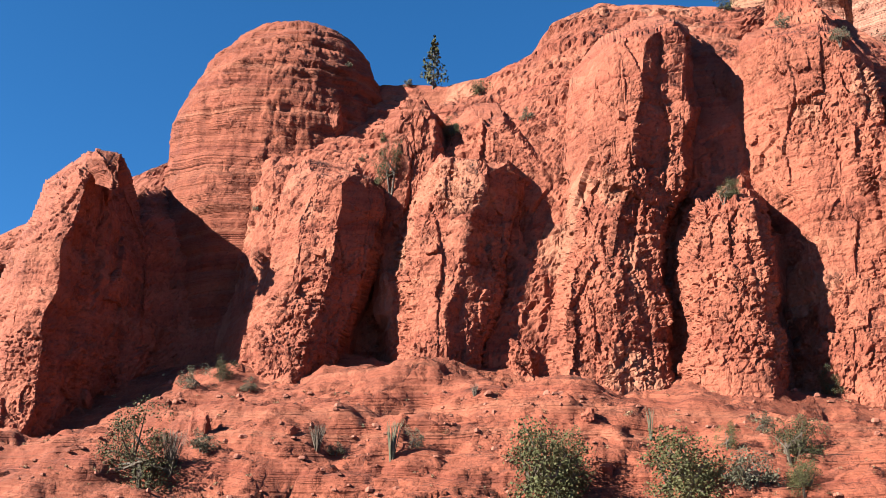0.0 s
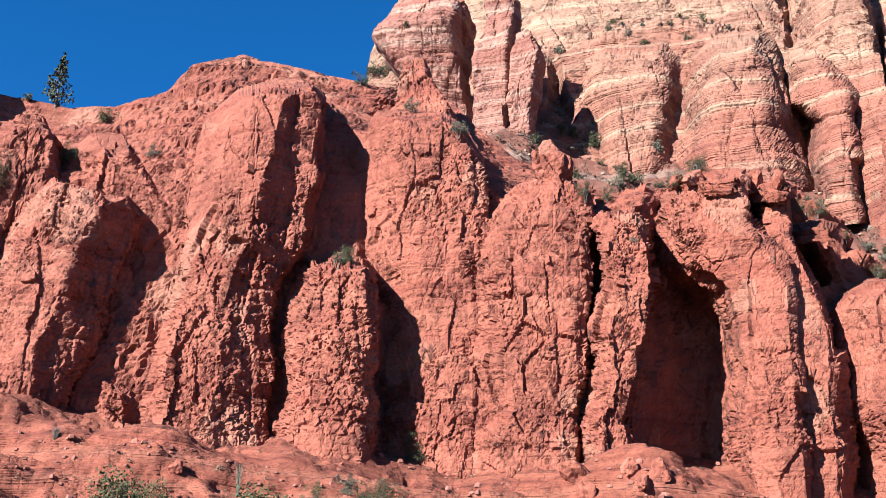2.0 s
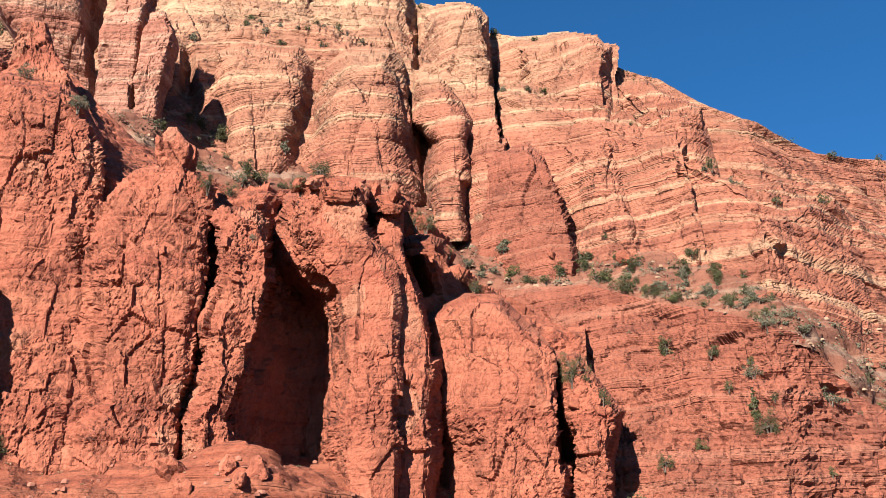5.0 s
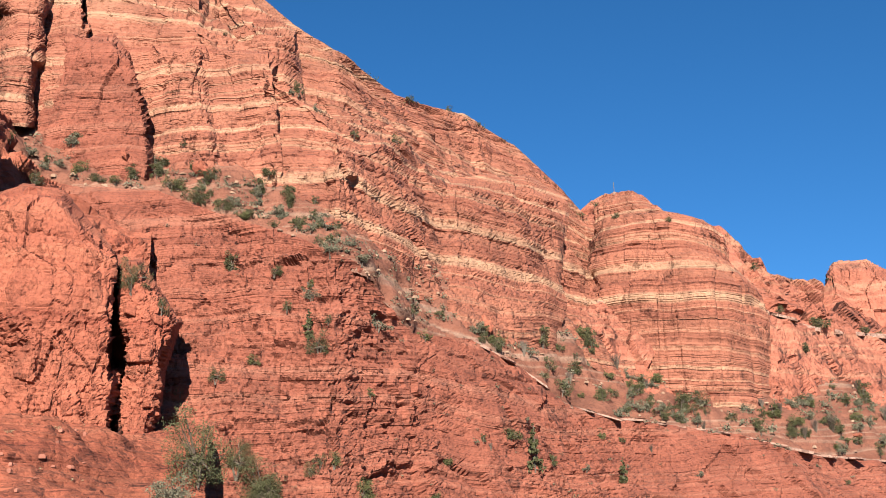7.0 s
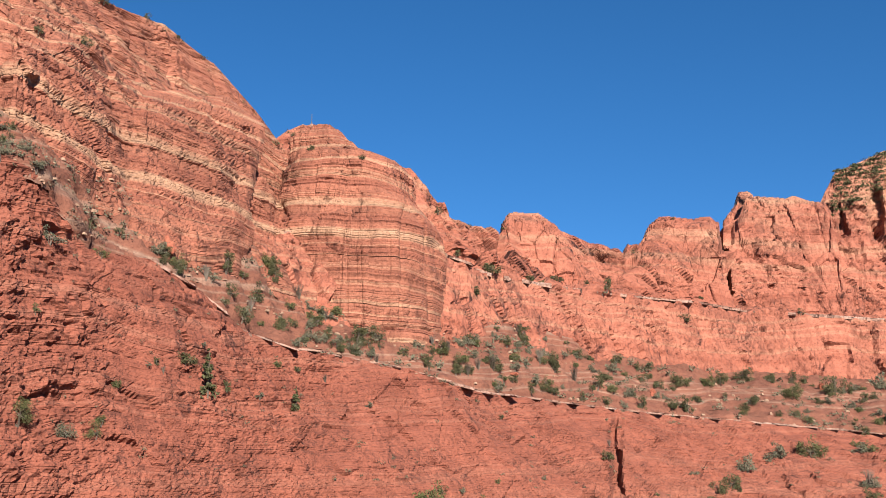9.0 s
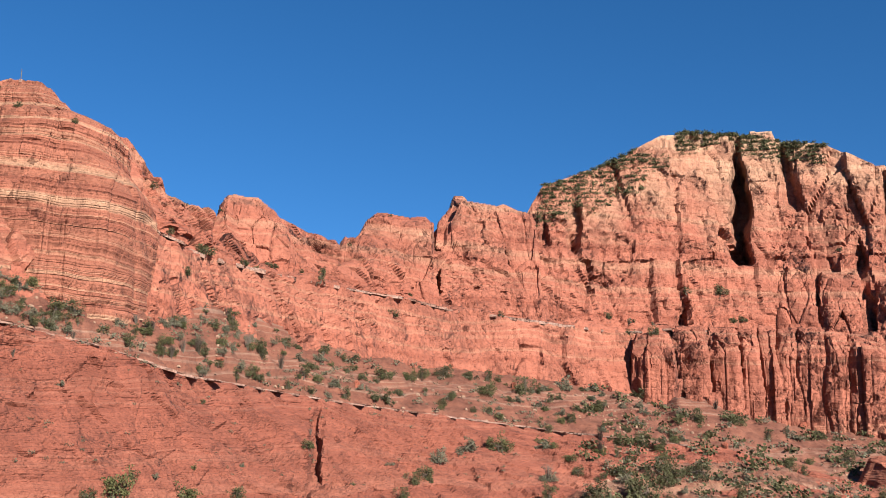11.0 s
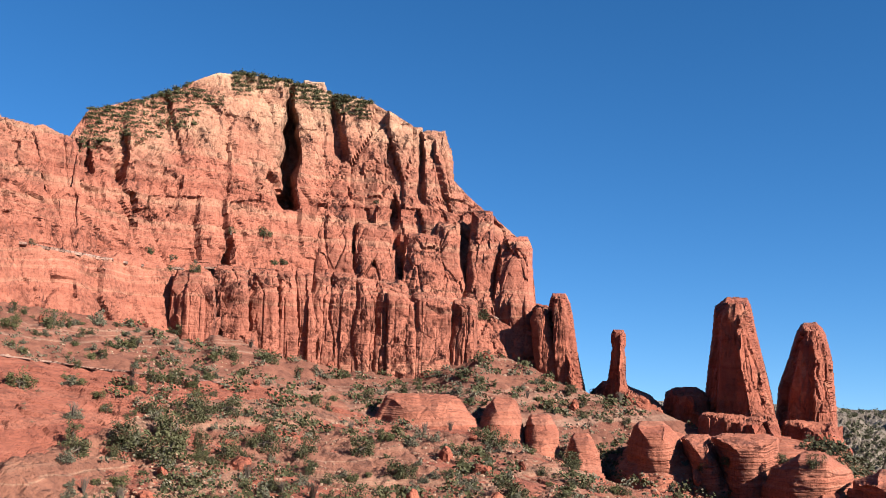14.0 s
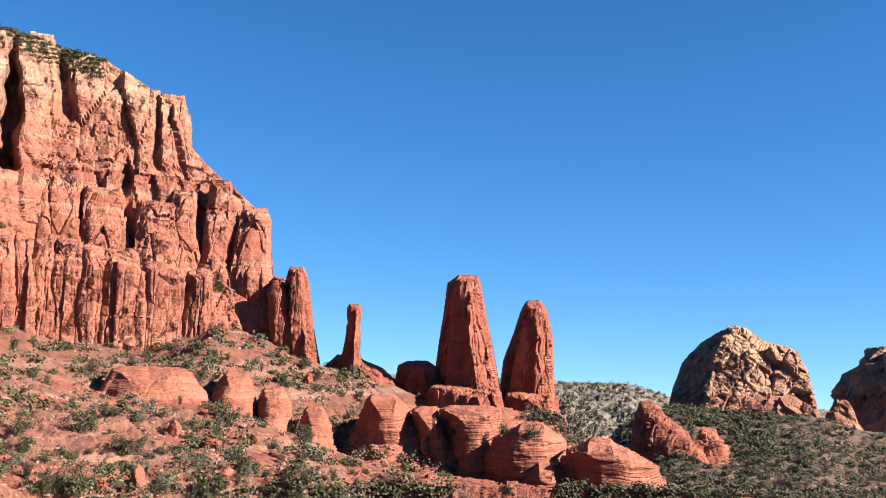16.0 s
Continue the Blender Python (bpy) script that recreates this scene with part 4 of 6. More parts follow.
NEAR = [
    ("pinnacle", "leaning red sandstone pinnacle at the cliff's end", 70, [(20.7, -20.4, -18.71), (19.9, -21.33, -18.13), (18.9, -22.35, -17.66), (16.9, -22.75, -16.65), (14.4, -23.51, -16.22), (12.1, -24.11, -16.01), (9.7, -24.3, -15.92), (7.9, -24.4, -16.5), (5.6, -24.5, -17.23)], LOOK_NEAR, 0.18, 1.8),
    ("rock_dome", "rounded red sandstone dome with thin ledges", 84, [(28.7, -10.59, -8.20), (28.3, -12.06, -6.62), (27.5, -13.13, -4.66), (26.2, -14.31, -3.97), (24.6, -15.26, -3.14), (22.2, -16.14, -2.34), (19.4, -16.22, -1.55), (16.3, -16.33, -0.78), (12.9, -16.39, -0.02), (8.7, -16.36, 0.74)], LOOK_DOME, 0.29, 1.0),
    ("buttress", "knobbly red sandstone buttress", 66.5, [(21.6, -8.13, -4.98), (20.8, -9.21, -3.27), (19.4, -9.58, -2.87), (17.2, -9.82, -3.42), (15.0, -10.02, -3.96), (13.1, -10.49, -4.51), (10.6, -10.90, -5.63), (9.0, -11.22, -6.32)], LOOK_NEAR, 0.17, 2.2),
    ("buttress", "faceted red sandstone buttress with a pale scar", 64, [(22.5, -0.47, 3.92), (21.6, -1.45, 4.93), (20.0, -2.05, 4.93), (17.8, -2.62, 4.61), (15.3, -2.99, 3.98), (13.4, -2.91, 3.20), (12.2, -2.37, 3.05), (10.3, -2.08, 2.60), (9.2, -2.41, 3.25)], LOOK_NEAR, 0.17, 1.9),
    ("buttress", "broken red sandstone buttress in a cleft", 66.5, [(24.9, 1.50, 3.72), (23.8, 0.34, 4.75), (21.9, -0.62, 7.09), (18.5, 0.49, 7.07), (12.2, 0.66, 7.02)], LOOK_NEAR, 0.2, 1.2),
    ("buttress", "high red sandstone buttress with cream scars", 61.5, [(29.2, 11.29, 13.98), (28.4, 9.22, 14.59), (26.6, 7.48, 14.76), (24.5, 7.12, 14.87), (21.5, 6.76, 14.40), (18.4, 6.58, 13.00), (15.3, 5.92, 12.73), (12.3, 5.60, 13.07), (9.2, 5.75, 13.40)], LOOK_NEAR, 0.17, 1.4),
    ("rock_column", "short red sandstone column topped by a shrub", 60.2, [(20.0, 14.03, 17.60), (19.1, 13.51, 18.44), (16.7, 13.10, 18.58), (13.7, 12.91, 18.60), (10.7, 13.16, 18.60), (7.4, 13.47, 18.53)], LOOK_NEAR, 0.16, 1.8),
    ("buttress", "broad red sandstone buttress under a rubble cap", 63.6, [(28.2, 17.93, 21.78), (27.4, 17.32, 23.17), (25.5, 17.30, 24.51), (23.4, 17.36, 24.80), (20.9, 17.60, 24.75), (16.0, 18.0, 25.2), (11.0, 18.2, 25.0)], LOOK_NEAR, 0.19, 1.0),
    ("rock_column", "red sandstone column carrying a balanced rock", 61.5, [(24.6, 27.67, 29.64), (24.1, 26.65, 31.07), (22.6, 25.12, 31.14), (20.1, 24.25, 30.84), (17.7, 24.21, 30.57), (14.6, 24.16, 30.41), (11.6, 24.58, 30.22), (10.1, 23.78, 30.29)], LOOK_NEAR, 0.17, 1.5),
    ("balanced_rock", "balanced red sandstone rock on a column", 65, [(26.8, 28.09, 28.76), (26.4, 27.74, 29.24), (25.8, 27.48, 30.13), (25.2, 27.52, 30.16), (24.6, 27.90, 29.64), (23.8, 27.47, 29.92)], LOOK_NEAR, 0.12, 1.0),
    ("rock_column", "smooth red sandstone column beside a dark cleft", 60.5, [(23.3, 30.87, 33.40), (22.4, 30.18, 34.42), (19.9, 29.83, 34.71), (17.5, 29.70, 34.40), (14.5, 29.62, 33.82), (11.5, 29.47, 33.46), (9.8, 29.39, 33.77)], LOOK_NEAR, 0.17, 1.9),
    ("rock_column", "red sandstone column with a flat mushroom cap", 63, [(24.6, 36.59, 39.55), (24.1, 36.23, 40.06), (23.4, 35.18, 39.81), (21.8, 34.37, 40.32), (19.9, 34.60, 41.98), (18.3, 37.03, 42.02), (16.2, 38.06, 42.17), (13.8, 38.11, 42.30), (11.4, 38.16, 42.42)], LOOK_NEAR, 0.17, 1.2),
    ("rock_column", "narrow red sandstone column", 65, [(23.7, 40.45, 42.12), (22.9, 40.23, 42.32), (21.0, 39.95, 42.07), (18.5, 40.12, 43.31), (16.1, 40.29, 43.88), (12.2, 40.35, 43.99)], LOOK_NEAR, 0.18, 1.4),
    ("rock_column", "small red sandstone column in a cleft", 67, [(18.0, 41.55, 42.52), (17.1, 41.09, 43.20), (14.6, 41.03, 43.75), (12.2, 41.28, 44.28), (9.1, 42.01, 44.33), (7.0, 42.38, 43.91)], LOOK_NEAR, 0.18, 1.4),
    ("buttress", "faceted red sandstone buttress at the cliff's end", 66, [(18.0, 45.64, 47.94), (16.9, 43.70, 48.92), (14.7, 43.75, 50.84), (12.2, 44.12, 50.79), (9.7, 45.41, 50.90), (7.0, 45.45, 50.99)], LOOK_NEAR, 0.17, 1.4),
    ("rock_column", "last red sandstone column of the cliff", 68, [(14.6, 50.68, 52.13), (13.4, 50.49, 53.05), (11.5, 51.09, 54.24), (9.1, 51.35, 53.68), (6.7, 51.29, 53.28)], LOOK_NEAR, 0.17, 1.6),
    ("rim_rock", "broken red sandstone block on the rim", 76, [(30.9, 19.47, 20.72), (29.9, 18.95, 21.26), (28.6, 18.62, 22.66), (27.4, 17.95, 23.85), (25.2, 17.66, 24.16)], LOOK_NEAR, 0.2, 1.0),
    ("rim_rock", "ledgy red sandstone outcrop among junipers", 73, [(25.0, -2.96, -1.25), (24.1, -3.69, -0.02), (22.1, -4.06, 0.55), (20.2, -4.22, 0.94)], LOOK_NEAR, 0.2, 1.2),
    ("rim_rock", "small square sandstone block on the dome", 79, [(24.8, -7.34, -6.33), (24.2, -7.63, -6.08), (23.5, -7.57, -6.03), (22.9, -7.13, -6.39)], LOOK_NEAR, 0.14, 1.0),
    ("cap_rock", "loose sandstone block capping the pinnacle", 70, [(20.8, -19.99, -18.67), (20.4, -20.23, -18.38), (19.8, -20.08, -18.18), (19.3, -19.72, -18.23)], LOOK_NEAR, 0.13, 1.0),
    ("cap_rock", "flat sandstone mushroom cap on a column", 65.6, [(24.7, 37.04, 39.08), (24.45, 36.35, 39.85), (24.1, 36.25, 40.0), (23.8, 36.6, 39.7)], LOOK_DOME, 0.13, 1.0),
    ("cap_rock", "small flat sandstone cap on a column", 67.2, [(23.75, 40.6, 42.1), (23.5, 40.2, 42.45), (23.1, 40.3, 42.4)], LOOK_DOME, 0.13, 1.0),
    ("cap_rock", "thin overhanging sandstone cap", 70.6, [(21.5, 42.6, 44.0), (21.25, 42.0, 44.7), (20.7, 42.0, 44.8)], LOOK_DOME, 0.13, 1.0),
    ("buttress", "low knobbly red sandstone buttress", 64.5, [(12.6, 3.91, 5.44), (11.8, 3.63, 6.23), (10.4, 3.55, 6.32), (9.0, 3.50, 6.37)], LOOK_NEAR, 0.16, 1.2),
    ("rock_tower", "pale red sandstone tower on the rim", 102, [(34.7, 19.27, 21.82), (33.5, 18.17, 23.93), (31.9, 16.97, 23.86), (30.2, 19.08, 23.82), (28.2, 21.71, 24.14), (26.6, 22.53, 24.42)], LOOK_UPPER, 0.25, 1.0),
    ("rock_tower", "slim pale red sandstone tower", 100, [(34.2, 24.46, 26.76), (33.1, 24.35, 26.74), (31.4, 23.57, 26.46), (28.3, 23.79, 26.60)], LOOK_NEAR, 0.25, 1.0),
    ("rock_tower", "small pale red sandstone tower", 98, [(32.7, 26.39, 27.57), (31.5, 25.91, 28.20), (29.6, 25.66, 27.98), (28.4, 25.90, 27.67)], LOOK_NEAR, 0.25, 1.0),
]
SHADY_RIGHT = ([-0.6, -0.14, 0.0, 0.2, 0.55, 0.95, 1.05, 1.5], [-1.4, -0.4, 0.05, 0.8, 1.0, 0.66, -0.35, -1.4])
DEPTH = {"smooth red": 9.0, "red sandstone column carrying": 3.0, "broad red": 3.0, "short red": 4.5, "red sandstone column with": 6.0}
for k, (name, label, r, rows, look_, cell, deep) in enumerate(NEAR):
    stone_ = rock_pink if "pale red" in label else rock_ledgy if name in ("rock_dome", "cap_rock") else rock_near
    if name in ("buttress", "rock_column"):
        depth = next((v for key, v in DEPTH.items() if label.startswith(key)), 4.0)
        shady = rows[0][1] < 12 and "broken" not in label
        ob = stand_out(name, stone_, r, rows, look_, 7, depth + shady, left=(0.2, 0.32, 0.25)[k % 3], roll=0.4 if "mushroom" in label or "narrow" in label or "small red" in label else 1.0, flanks=SHADY_RIGHT if shady else None)
        add_slabs(ob, 8, 900 + k, 0.55)
    elif name == "cap_rock" and k > 18:
        ob = stand_out(name, stone_, r - 0.6, rows, look_, 7, 2.2, step=0.06, roll=0.35, jag=0.5, base=rows[-1][0], below=0.2)
    elif name == "pinnacle":
        ob = stand_out(name, stone_, r, rows, look_, 7, 8.0, roll=0.6, flanks=([-0.5, -0.1, 0.0, 0.14, 0.36, 1.0, 1.06, 1.5], [-1.4, -0.4, 0.05, 0.75, 1.0, 0.1, -0.4, -1.4]))
        butte("core", stone_, r + 5.5, [(e, a + 0.2 * (b - a), b - 0.2 * (b - a)) for e, a, b in rows[1:]], look_, 107, 0.4, 1.0, parent=ob)
    else:
        ob = butte(name, stone_, r, rows, look_, 100 + 7 * k, cell, deep, power=2.4 if name in ("rock_dome", "cap_rock") else 6.0, sink=0.3 if name == "cap_rock" else 5.0,
                   relief=0.5 if name == "cap_rock" else 1.0, turn=0.38 if k == 0 else -0.3)
    thing(ob, label, "rock formation", "rocks of the near cliff")
SPIRES = [
    ("rock_spire", "cluster of red sandstone pillars at the mesa's foot", 234, [(4.9, 132.65, 133.46), (4.4, 132.28, 133.85), (2.4, 132.26, 134.66), (0.2, 132.99, 135.62), (-1.9, 133.02, 135.79)], 0.4, 1.0),
    ("rock_spire", "slim red sandstone pinnacle beside a pillar cluster", 234, [(5.5, 133.77, 134.55), (5.1, 133.62, 134.68), (4.3, 133.48, 134.85), (2.4, 133.44, 135.12), (-0.1, 133.67, 135.65)], 0.35, 0.6),
    ("ridge_rock", "broken red ridge rock under a hoodoo", 234, [(0.8, 136.53, 137.61), (0.2, 135.93, 138.84), (-0.5, 135.41, 139.75), (-1.3, 135.02, 140.29)], 0.45, 0.9),
    ("ridge_rock", "low red ridge rock beside the twin spires", 246, [(0.4, 140.20, 141.86), (0.1, 139.87, 142.16), (-1.3, 139.60, 142.60)], 0.45, 0.9),
    ("ridge_rock", "ledgy red rock plinth under the tall spire", 230, [(-0.8, 141.75, 145.35), (-1.1, 141.55, 145.55), (-1.4, 141.55, 145.61), (-1.9, 141.41, 145.75)], 0.4, 0.7),
    ("ridge_rock", "red rock plinth under the shorter spire", 245, [(-1.0, 145.92, 148.20), (-1.5, 145.80, 148.45), (-2.4, 145.63, 148.83)], 0.4, 0.7),
    ("hoodoo", "thin red sandstone hoodoo with a round head", 236, [(3.7, 137.1, 137.6), (3.4, 136.95, 137.75), (3.0, 137.05, 137.7), (2.7, 137.1, 137.65), (2.0, 136.95, 137.7), (1.0, 136.8, 137.75), (0.3, 136.55, 137.9), (-0.6, 136.1, 138.5)], 0.28, 0.4),
    ("rock_spire", "tall red sandstone spire of a twin pair", 238, [(5.3, 142.93, 144.13), (4.8, 142.48, 144.33), (3.2, 142.32, 144.61), (1.6, 142.10, 144.98), (0.1, 141.92, 145.28), (-1.6, 141.79, 145.61)], 0.4, 0.9),
    ("rock_spire", "shorter red sandstone spire of a twin pair", 253, [(3.9, 146.90, 147.83), (3.2, 146.55, 148.04), (2.0, 146.15, 148.31), (0.5, 145.64, 148.39), (-1.8, 145.43, 148.51)], 0.4, 0.9),
]
LIT_EDGE = ([-0.6, -0.1, 0.0, 0.3, 0.64, 0.94, 1.04, 1.5], [-1.4, -0.35, 0.0, 0.5, 1.0, 0.72, -0.3, -1.4])
for k, (name, label, r, rows, cell, relief) in enumerate(SPIRES):
    wide = max(b - a for _, a, b in rows) * r / 57.3
    tall = "plinth" not in label
    ob = stand_out(name, rock_near, r, rows, LOOK_HOODOO if name == "hoodoo" else LOOK_SPIRE, 300 + 7 * k, (0.85 if tall else 0.35) * wide, step=0.035, lean=0.25,
                   roll=0.2 if name == "hoodoo" else 1.0 if "twin" in label else 0.6, jag=0.35 if name == "hoodoo" else 1.3,
                   flanks=LIT_EDGE, base=rows[-1][0], below=1.5)
    thing(ob, label, "rock spire", "spires on the ridge")
    core = [(e, a + 0.16 * (b - a), b - 0.16 * (b - a)) for e, a, b in rows]
    butte("back", rock_near, r + 0.45 * wide, core, LOOK_SPIRE, 300 + 7 * k, 2 * cell, deep=1.0, power=3.0, sink=8, parent=ob, relief=0.5)
SLICK = table([(136.5, -4.31), (137.7, -2.63), (138.6, -1.72), (139.8, -1.45), (141.2, -1.84), (142.9, -1.80), (146.0, -1.78), (148.6, -2.13), (149.4, -3.01), (150.3, -3.64), (151.2, -4.80), (152.4, -6.81)])
ridge = escarp("slickrock_ridge", rock_slick, 136.56, 152.36, 0.09, [
    (flat(-13), flat(168), 0, None, 1), (above(SLICK, -1.1), flat(202), 90, LOOK_SLICK, 0.9), (SLICK, flat(212), 26, LOOK_SLICK, 1.0)], 51, back=12,
    gullies=[(141.25, 0.10, 0.7, -6.61, -1.94), (143.11, 0.12, 0.9, -6.86, -1.99),
             (145.19, 0.11, 0.9, -6.80, -1.99), (149.35, 0.10, 0.7, -6.65, -3.08)])
for k in range(5):
    a = math.radians(float(139.84) + 1.35 * k)
    e = float(SLICK(math.degrees(a))) - 0.25
    block = new("ledge_block", BLOCKS[rock_near.name][k])
    block.parent = ridge
    block.matrix_basis = Matrix.Translation((211 * math.sin(a), 211 * math.cos(a), EYE + 211 * math.tan(math.radians(e)))) @ Matrix.Diagonal((3.4, 2.6, 1.1, 1))
thing(ridge, "smooth banded slickrock ridge with rounded ribs under the spires", "rock ridge")
LOOK_BLOCKY = ("weathered", 3.2, 1.8, None, 0.35, 1.1)
RIBS = [
    (206, [(-1.4, 138.3, 139.9), (-2.3, 138.0, 140.7), (-4.2, 138.0, 141.3), (-6.0, 138.4, 141.6)]),
    (204, [(-2.0, 140.8, 142.2), (-3.5, 140.9, 143.1), (-5.6, 141.2, 143.8), (-6.6, 141.6, 143.9)]),
    (201, [(-1.9, 142.4, 145.6), (-2.6, 142.6, 145.4), (-4.5, 142.8, 145.3), (-6.5, 143.2, 145.8)]),
    (193, [(-2.7, 146.6, 148.0), (-3.4, 145.3, 149.0), (-4.4, 144.9, 149.3), (-6.4, 145.0, 149.7)]),
    (187, [(-3.4, 150.3, 151.6), (-3.9, 149.2, 152.6), (-4.6, 149.1, 153.8), (-6.4, 149.3, 153.6)]),
    (186, [(-4.7, 147.6, 148.6), (-5.4, 147.0, 149.2), (-6.6, 146.4, 149.5)]),
]
for k, (r, rows) in enumerate(RIBS):
    stand_out("rib", rock_slick, r, rows, LOOK_SLICK, 51, 6.0, step=0.06, lean=0.9, roll=0.9, parent=ridge, jag=0.3, rounded=True)
MOUNDS = [
    ("slickrock_mound", "small round slickrock mound on the talus", 187, [(-1.1, 132.57, 133.63), (-2.0, 132.31, 134.12), (-3.8, 132.18, 134.29)]),
    ("slickrock_mound", "small round slickrock mound on the talus", 190, [(-0.3, 130.51, 131.77), (-1.4, 129.89, 132.13), (-2.8, 129.66, 132.34)]),
    ("slickrock_mound", "small broken slickrock mound on the talus", 183, [(-2.1, 134.88, 135.86), (-3.1, 134.63, 136.30), (-4.3, 134.52, 136.50)]),
    ("slickrock_mound", "wide slickrock swell on the talus", 184, [(-0.2, 124.77, 128.51), (-1.5, 124.12, 129.59), (-3.3, 123.81, 130.13)]),
]
for k, (name, label, r, rows) in enumerate(MOUNDS):
    thing(stand_out(name, rock_slick, r, rows, LOOK_SLICK, 51, 5.0, step=0.06, lean=1.2, roll=0.7, jag=0.5, rounded=True, base=rows[-1][0], below=1.6), label, "rock mound", "slickrock mounds")
FAR = [
    ("red_outcrop", "low broken red outcrop beside the slickrock ribs", 184, [(-4.8, 153.0, 154.0), (-5.4, 152.6, 154.4), (-6.6, 152.4, 154.6)], 0.4, rock_near),
    ("red_outcrop", "broad broken red sandstone outcrop on a wooded hill", 330, [(-1.3, 153.1, 153.9), (-1.9, 152.9, 154.3), (-2.6, 152.7, 155.3), (-3.7, 152.6, 156.4), (-4.6, 152.8, 156.6), (-5.6, 153.0, 156.4)], 0.8, rock_near),
    ("red_outcrop", "small broken red sandstone outcrop on a wooded hill", 338, [(-2.6, 156.3, 157.0), (-3.4, 156.0, 157.4), (-4.8, 155.8, 157.6)], 0.8, rock_near),
    ("far_butte", "cream and red cliff-sided butte above dark woods", 450, [(2.8, 157.79, 158.66), (2.4, 157.09, 159.32), (1.8, 156.21, 160.87), (0.8, 155.29, 161.55), (-0.4, 154.85, 161.87), (-1.9, 154.49, 162.26)], 0.8, rock_far),
    ("far_outcrop", "small tan sandstone knob on the wooded hill", 440, [(-0.9, 162.98, 163.57), (-1.4, 162.70, 163.83), (-2.2, 162.46, 164.08)], 1.2, rock_far),
    ("far_butte", "dark shaded butte at the valley's edge", 640, [(2.1, 165.24, 170.33), (1.0, 163.61, 171.25), (-0.4, 162.66, 171.68), (-1.7, 162.20, 171.87)], 2.5, rock_far),
]
LIT_RIGHT = ([-0.5, -0.1, 0.0, 0.28, 1.0, 1.06, 1.5], [-1.4, -0.4, 0.0, 1.0, 0.5, -0.3, -1.4])
for k, (name, label, r, rows, cell, stone) in enumerate(FAR):
    if r > 600:
        ob = butte(name, stone, r, rows, LOOK_FAR, 800 + 7 * k, cell, deep=1.0, power=5.0, sink=25, turn=0.15)
    elif name == "red_outcrop":
        ob = stand_out(name, stone, r, rows, LOOK_BLOCKY, 61, 7.0 if r > 200 else 4.0, step=0.045, lean=1.0, roll=0.5, jag=2.5 if r > 200 else 1.2, base=rows[-1][0], below=1.5)
    else:
        ob = stand_out(name, stone, r, rows, LOOK_BUTTE, 61, 26.0 if name == "far_butte" else 6.0, step=0.035, lean=1.4, roll=0.4, jag=6.0 if name == "far_butte" else 2.0, flanks=LIT_RIGHT, base=rows[-1][0], below=1.5)
    thing(ob, label, "rock formation", "far rocks")

WOODED = table([(147.9, -7.00), (150.8, -3.93), (151.8, -2.69), (153.0, -1.90), (154.8, -1.33), (158.0, -1.64), (161.9, -1.67), (164.1, -2.27), (166.2, -2.40), (173.4, -2.30)])
wooded = escarp("wooded_hill", wood_soil, 146, 175, 0.12, [
    (flat(-11), flat(240), 0, None, 1), (above(WOODED, -3.0), flat(330), 40, LOOK_TALUS, 1.0), (WOODED, flat(430), 40, LOOK_APRON, 1.0)], 61, back=120)
thing(wooded, "hill of pale soil under dark woods", "hillside", kind="structure")
FAR_HILL = table([(146.0, -1.04), (148.4, -0.12), (149.4, -0.64), (150.9, -1.57), (151.7, -2.39), (152.1, -3.88)])
hill = escarp("far_hill", haze_hill, 146, 157, 0.08, [
    (flat(-7), flat(600), 0, None, 1), (FAR_HILL, flat(900), 60, LOOK_FAR, 1.0)], 63, back=250)
thing(hill, "distant pale rocky hillside with dark trees", "hillside", kind="structure")
FAR_MTN = table([(146.0, -0.06), (148.4, -0.24), (149.7, -0.27), (152.4, -0.26), (153.6, -0.53), (154.8, -0.97), (158.0, -1.29), (166.2, -1.28)])
mountain = escarp("far_mountain", haze_hill, 126, 180, 0.15, [
    (flat(-5), flat(900), 0, None, 1), (above(FAR_MTN, -0.8), flat(1300), 30, LOOK_FAR, 1.0), (FAR_MTN, flat(1700), 30, LOOK_FAR, 1.0)], 65, back=500)
thing(mountain, "distant flat-topped mountain with dark woods", "backdrop", kind="structure")

# ground sheet to the horizon
g_az = np.concatenate([np.arange(-40, 170, 1.0), np.arange(170, 320, 5.0)])
g_r = np.concatenate([[0.0], np.linspace(1.5, 60, 24), np.geomspace(66, 4600, 40)])
G = []
for r in g_r:
    low = np.interp(g_az, [-40, 30, 100, 160, 200, 320], [-1, -1, -14, -32, -26, -1])
    z = low * smooth(6, 90, np.full_like(g_az, r)) - 40 * smooth(150, 900, np.full_like(g_az, r)) - 130 * smooth(900, 3000, np.full_like(g_az, r))
    G.append(polar(g_az, np.full_like(g_az, r), z))
G = np.array(G)
G[..., 2] += 0.25 * fbm(G * 0.08, 3, 5)
G[0, :, 2] = G[0, 0, 2]
ground = grid_mesh("ground", G, soil, wrap=True)
thing(ground, "red desert soil with scattered stones", "ground", kind="structure")

# ---- where a line of sight from the camera meets the land ----
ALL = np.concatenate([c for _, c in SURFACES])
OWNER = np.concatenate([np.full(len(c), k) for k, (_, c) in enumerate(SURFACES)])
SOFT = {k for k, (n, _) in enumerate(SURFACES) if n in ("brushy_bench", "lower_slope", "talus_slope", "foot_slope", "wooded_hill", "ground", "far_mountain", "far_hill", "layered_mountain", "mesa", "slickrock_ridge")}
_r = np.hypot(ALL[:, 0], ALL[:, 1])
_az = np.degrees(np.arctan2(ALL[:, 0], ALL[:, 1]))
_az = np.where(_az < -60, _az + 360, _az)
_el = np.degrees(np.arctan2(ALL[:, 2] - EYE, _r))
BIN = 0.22
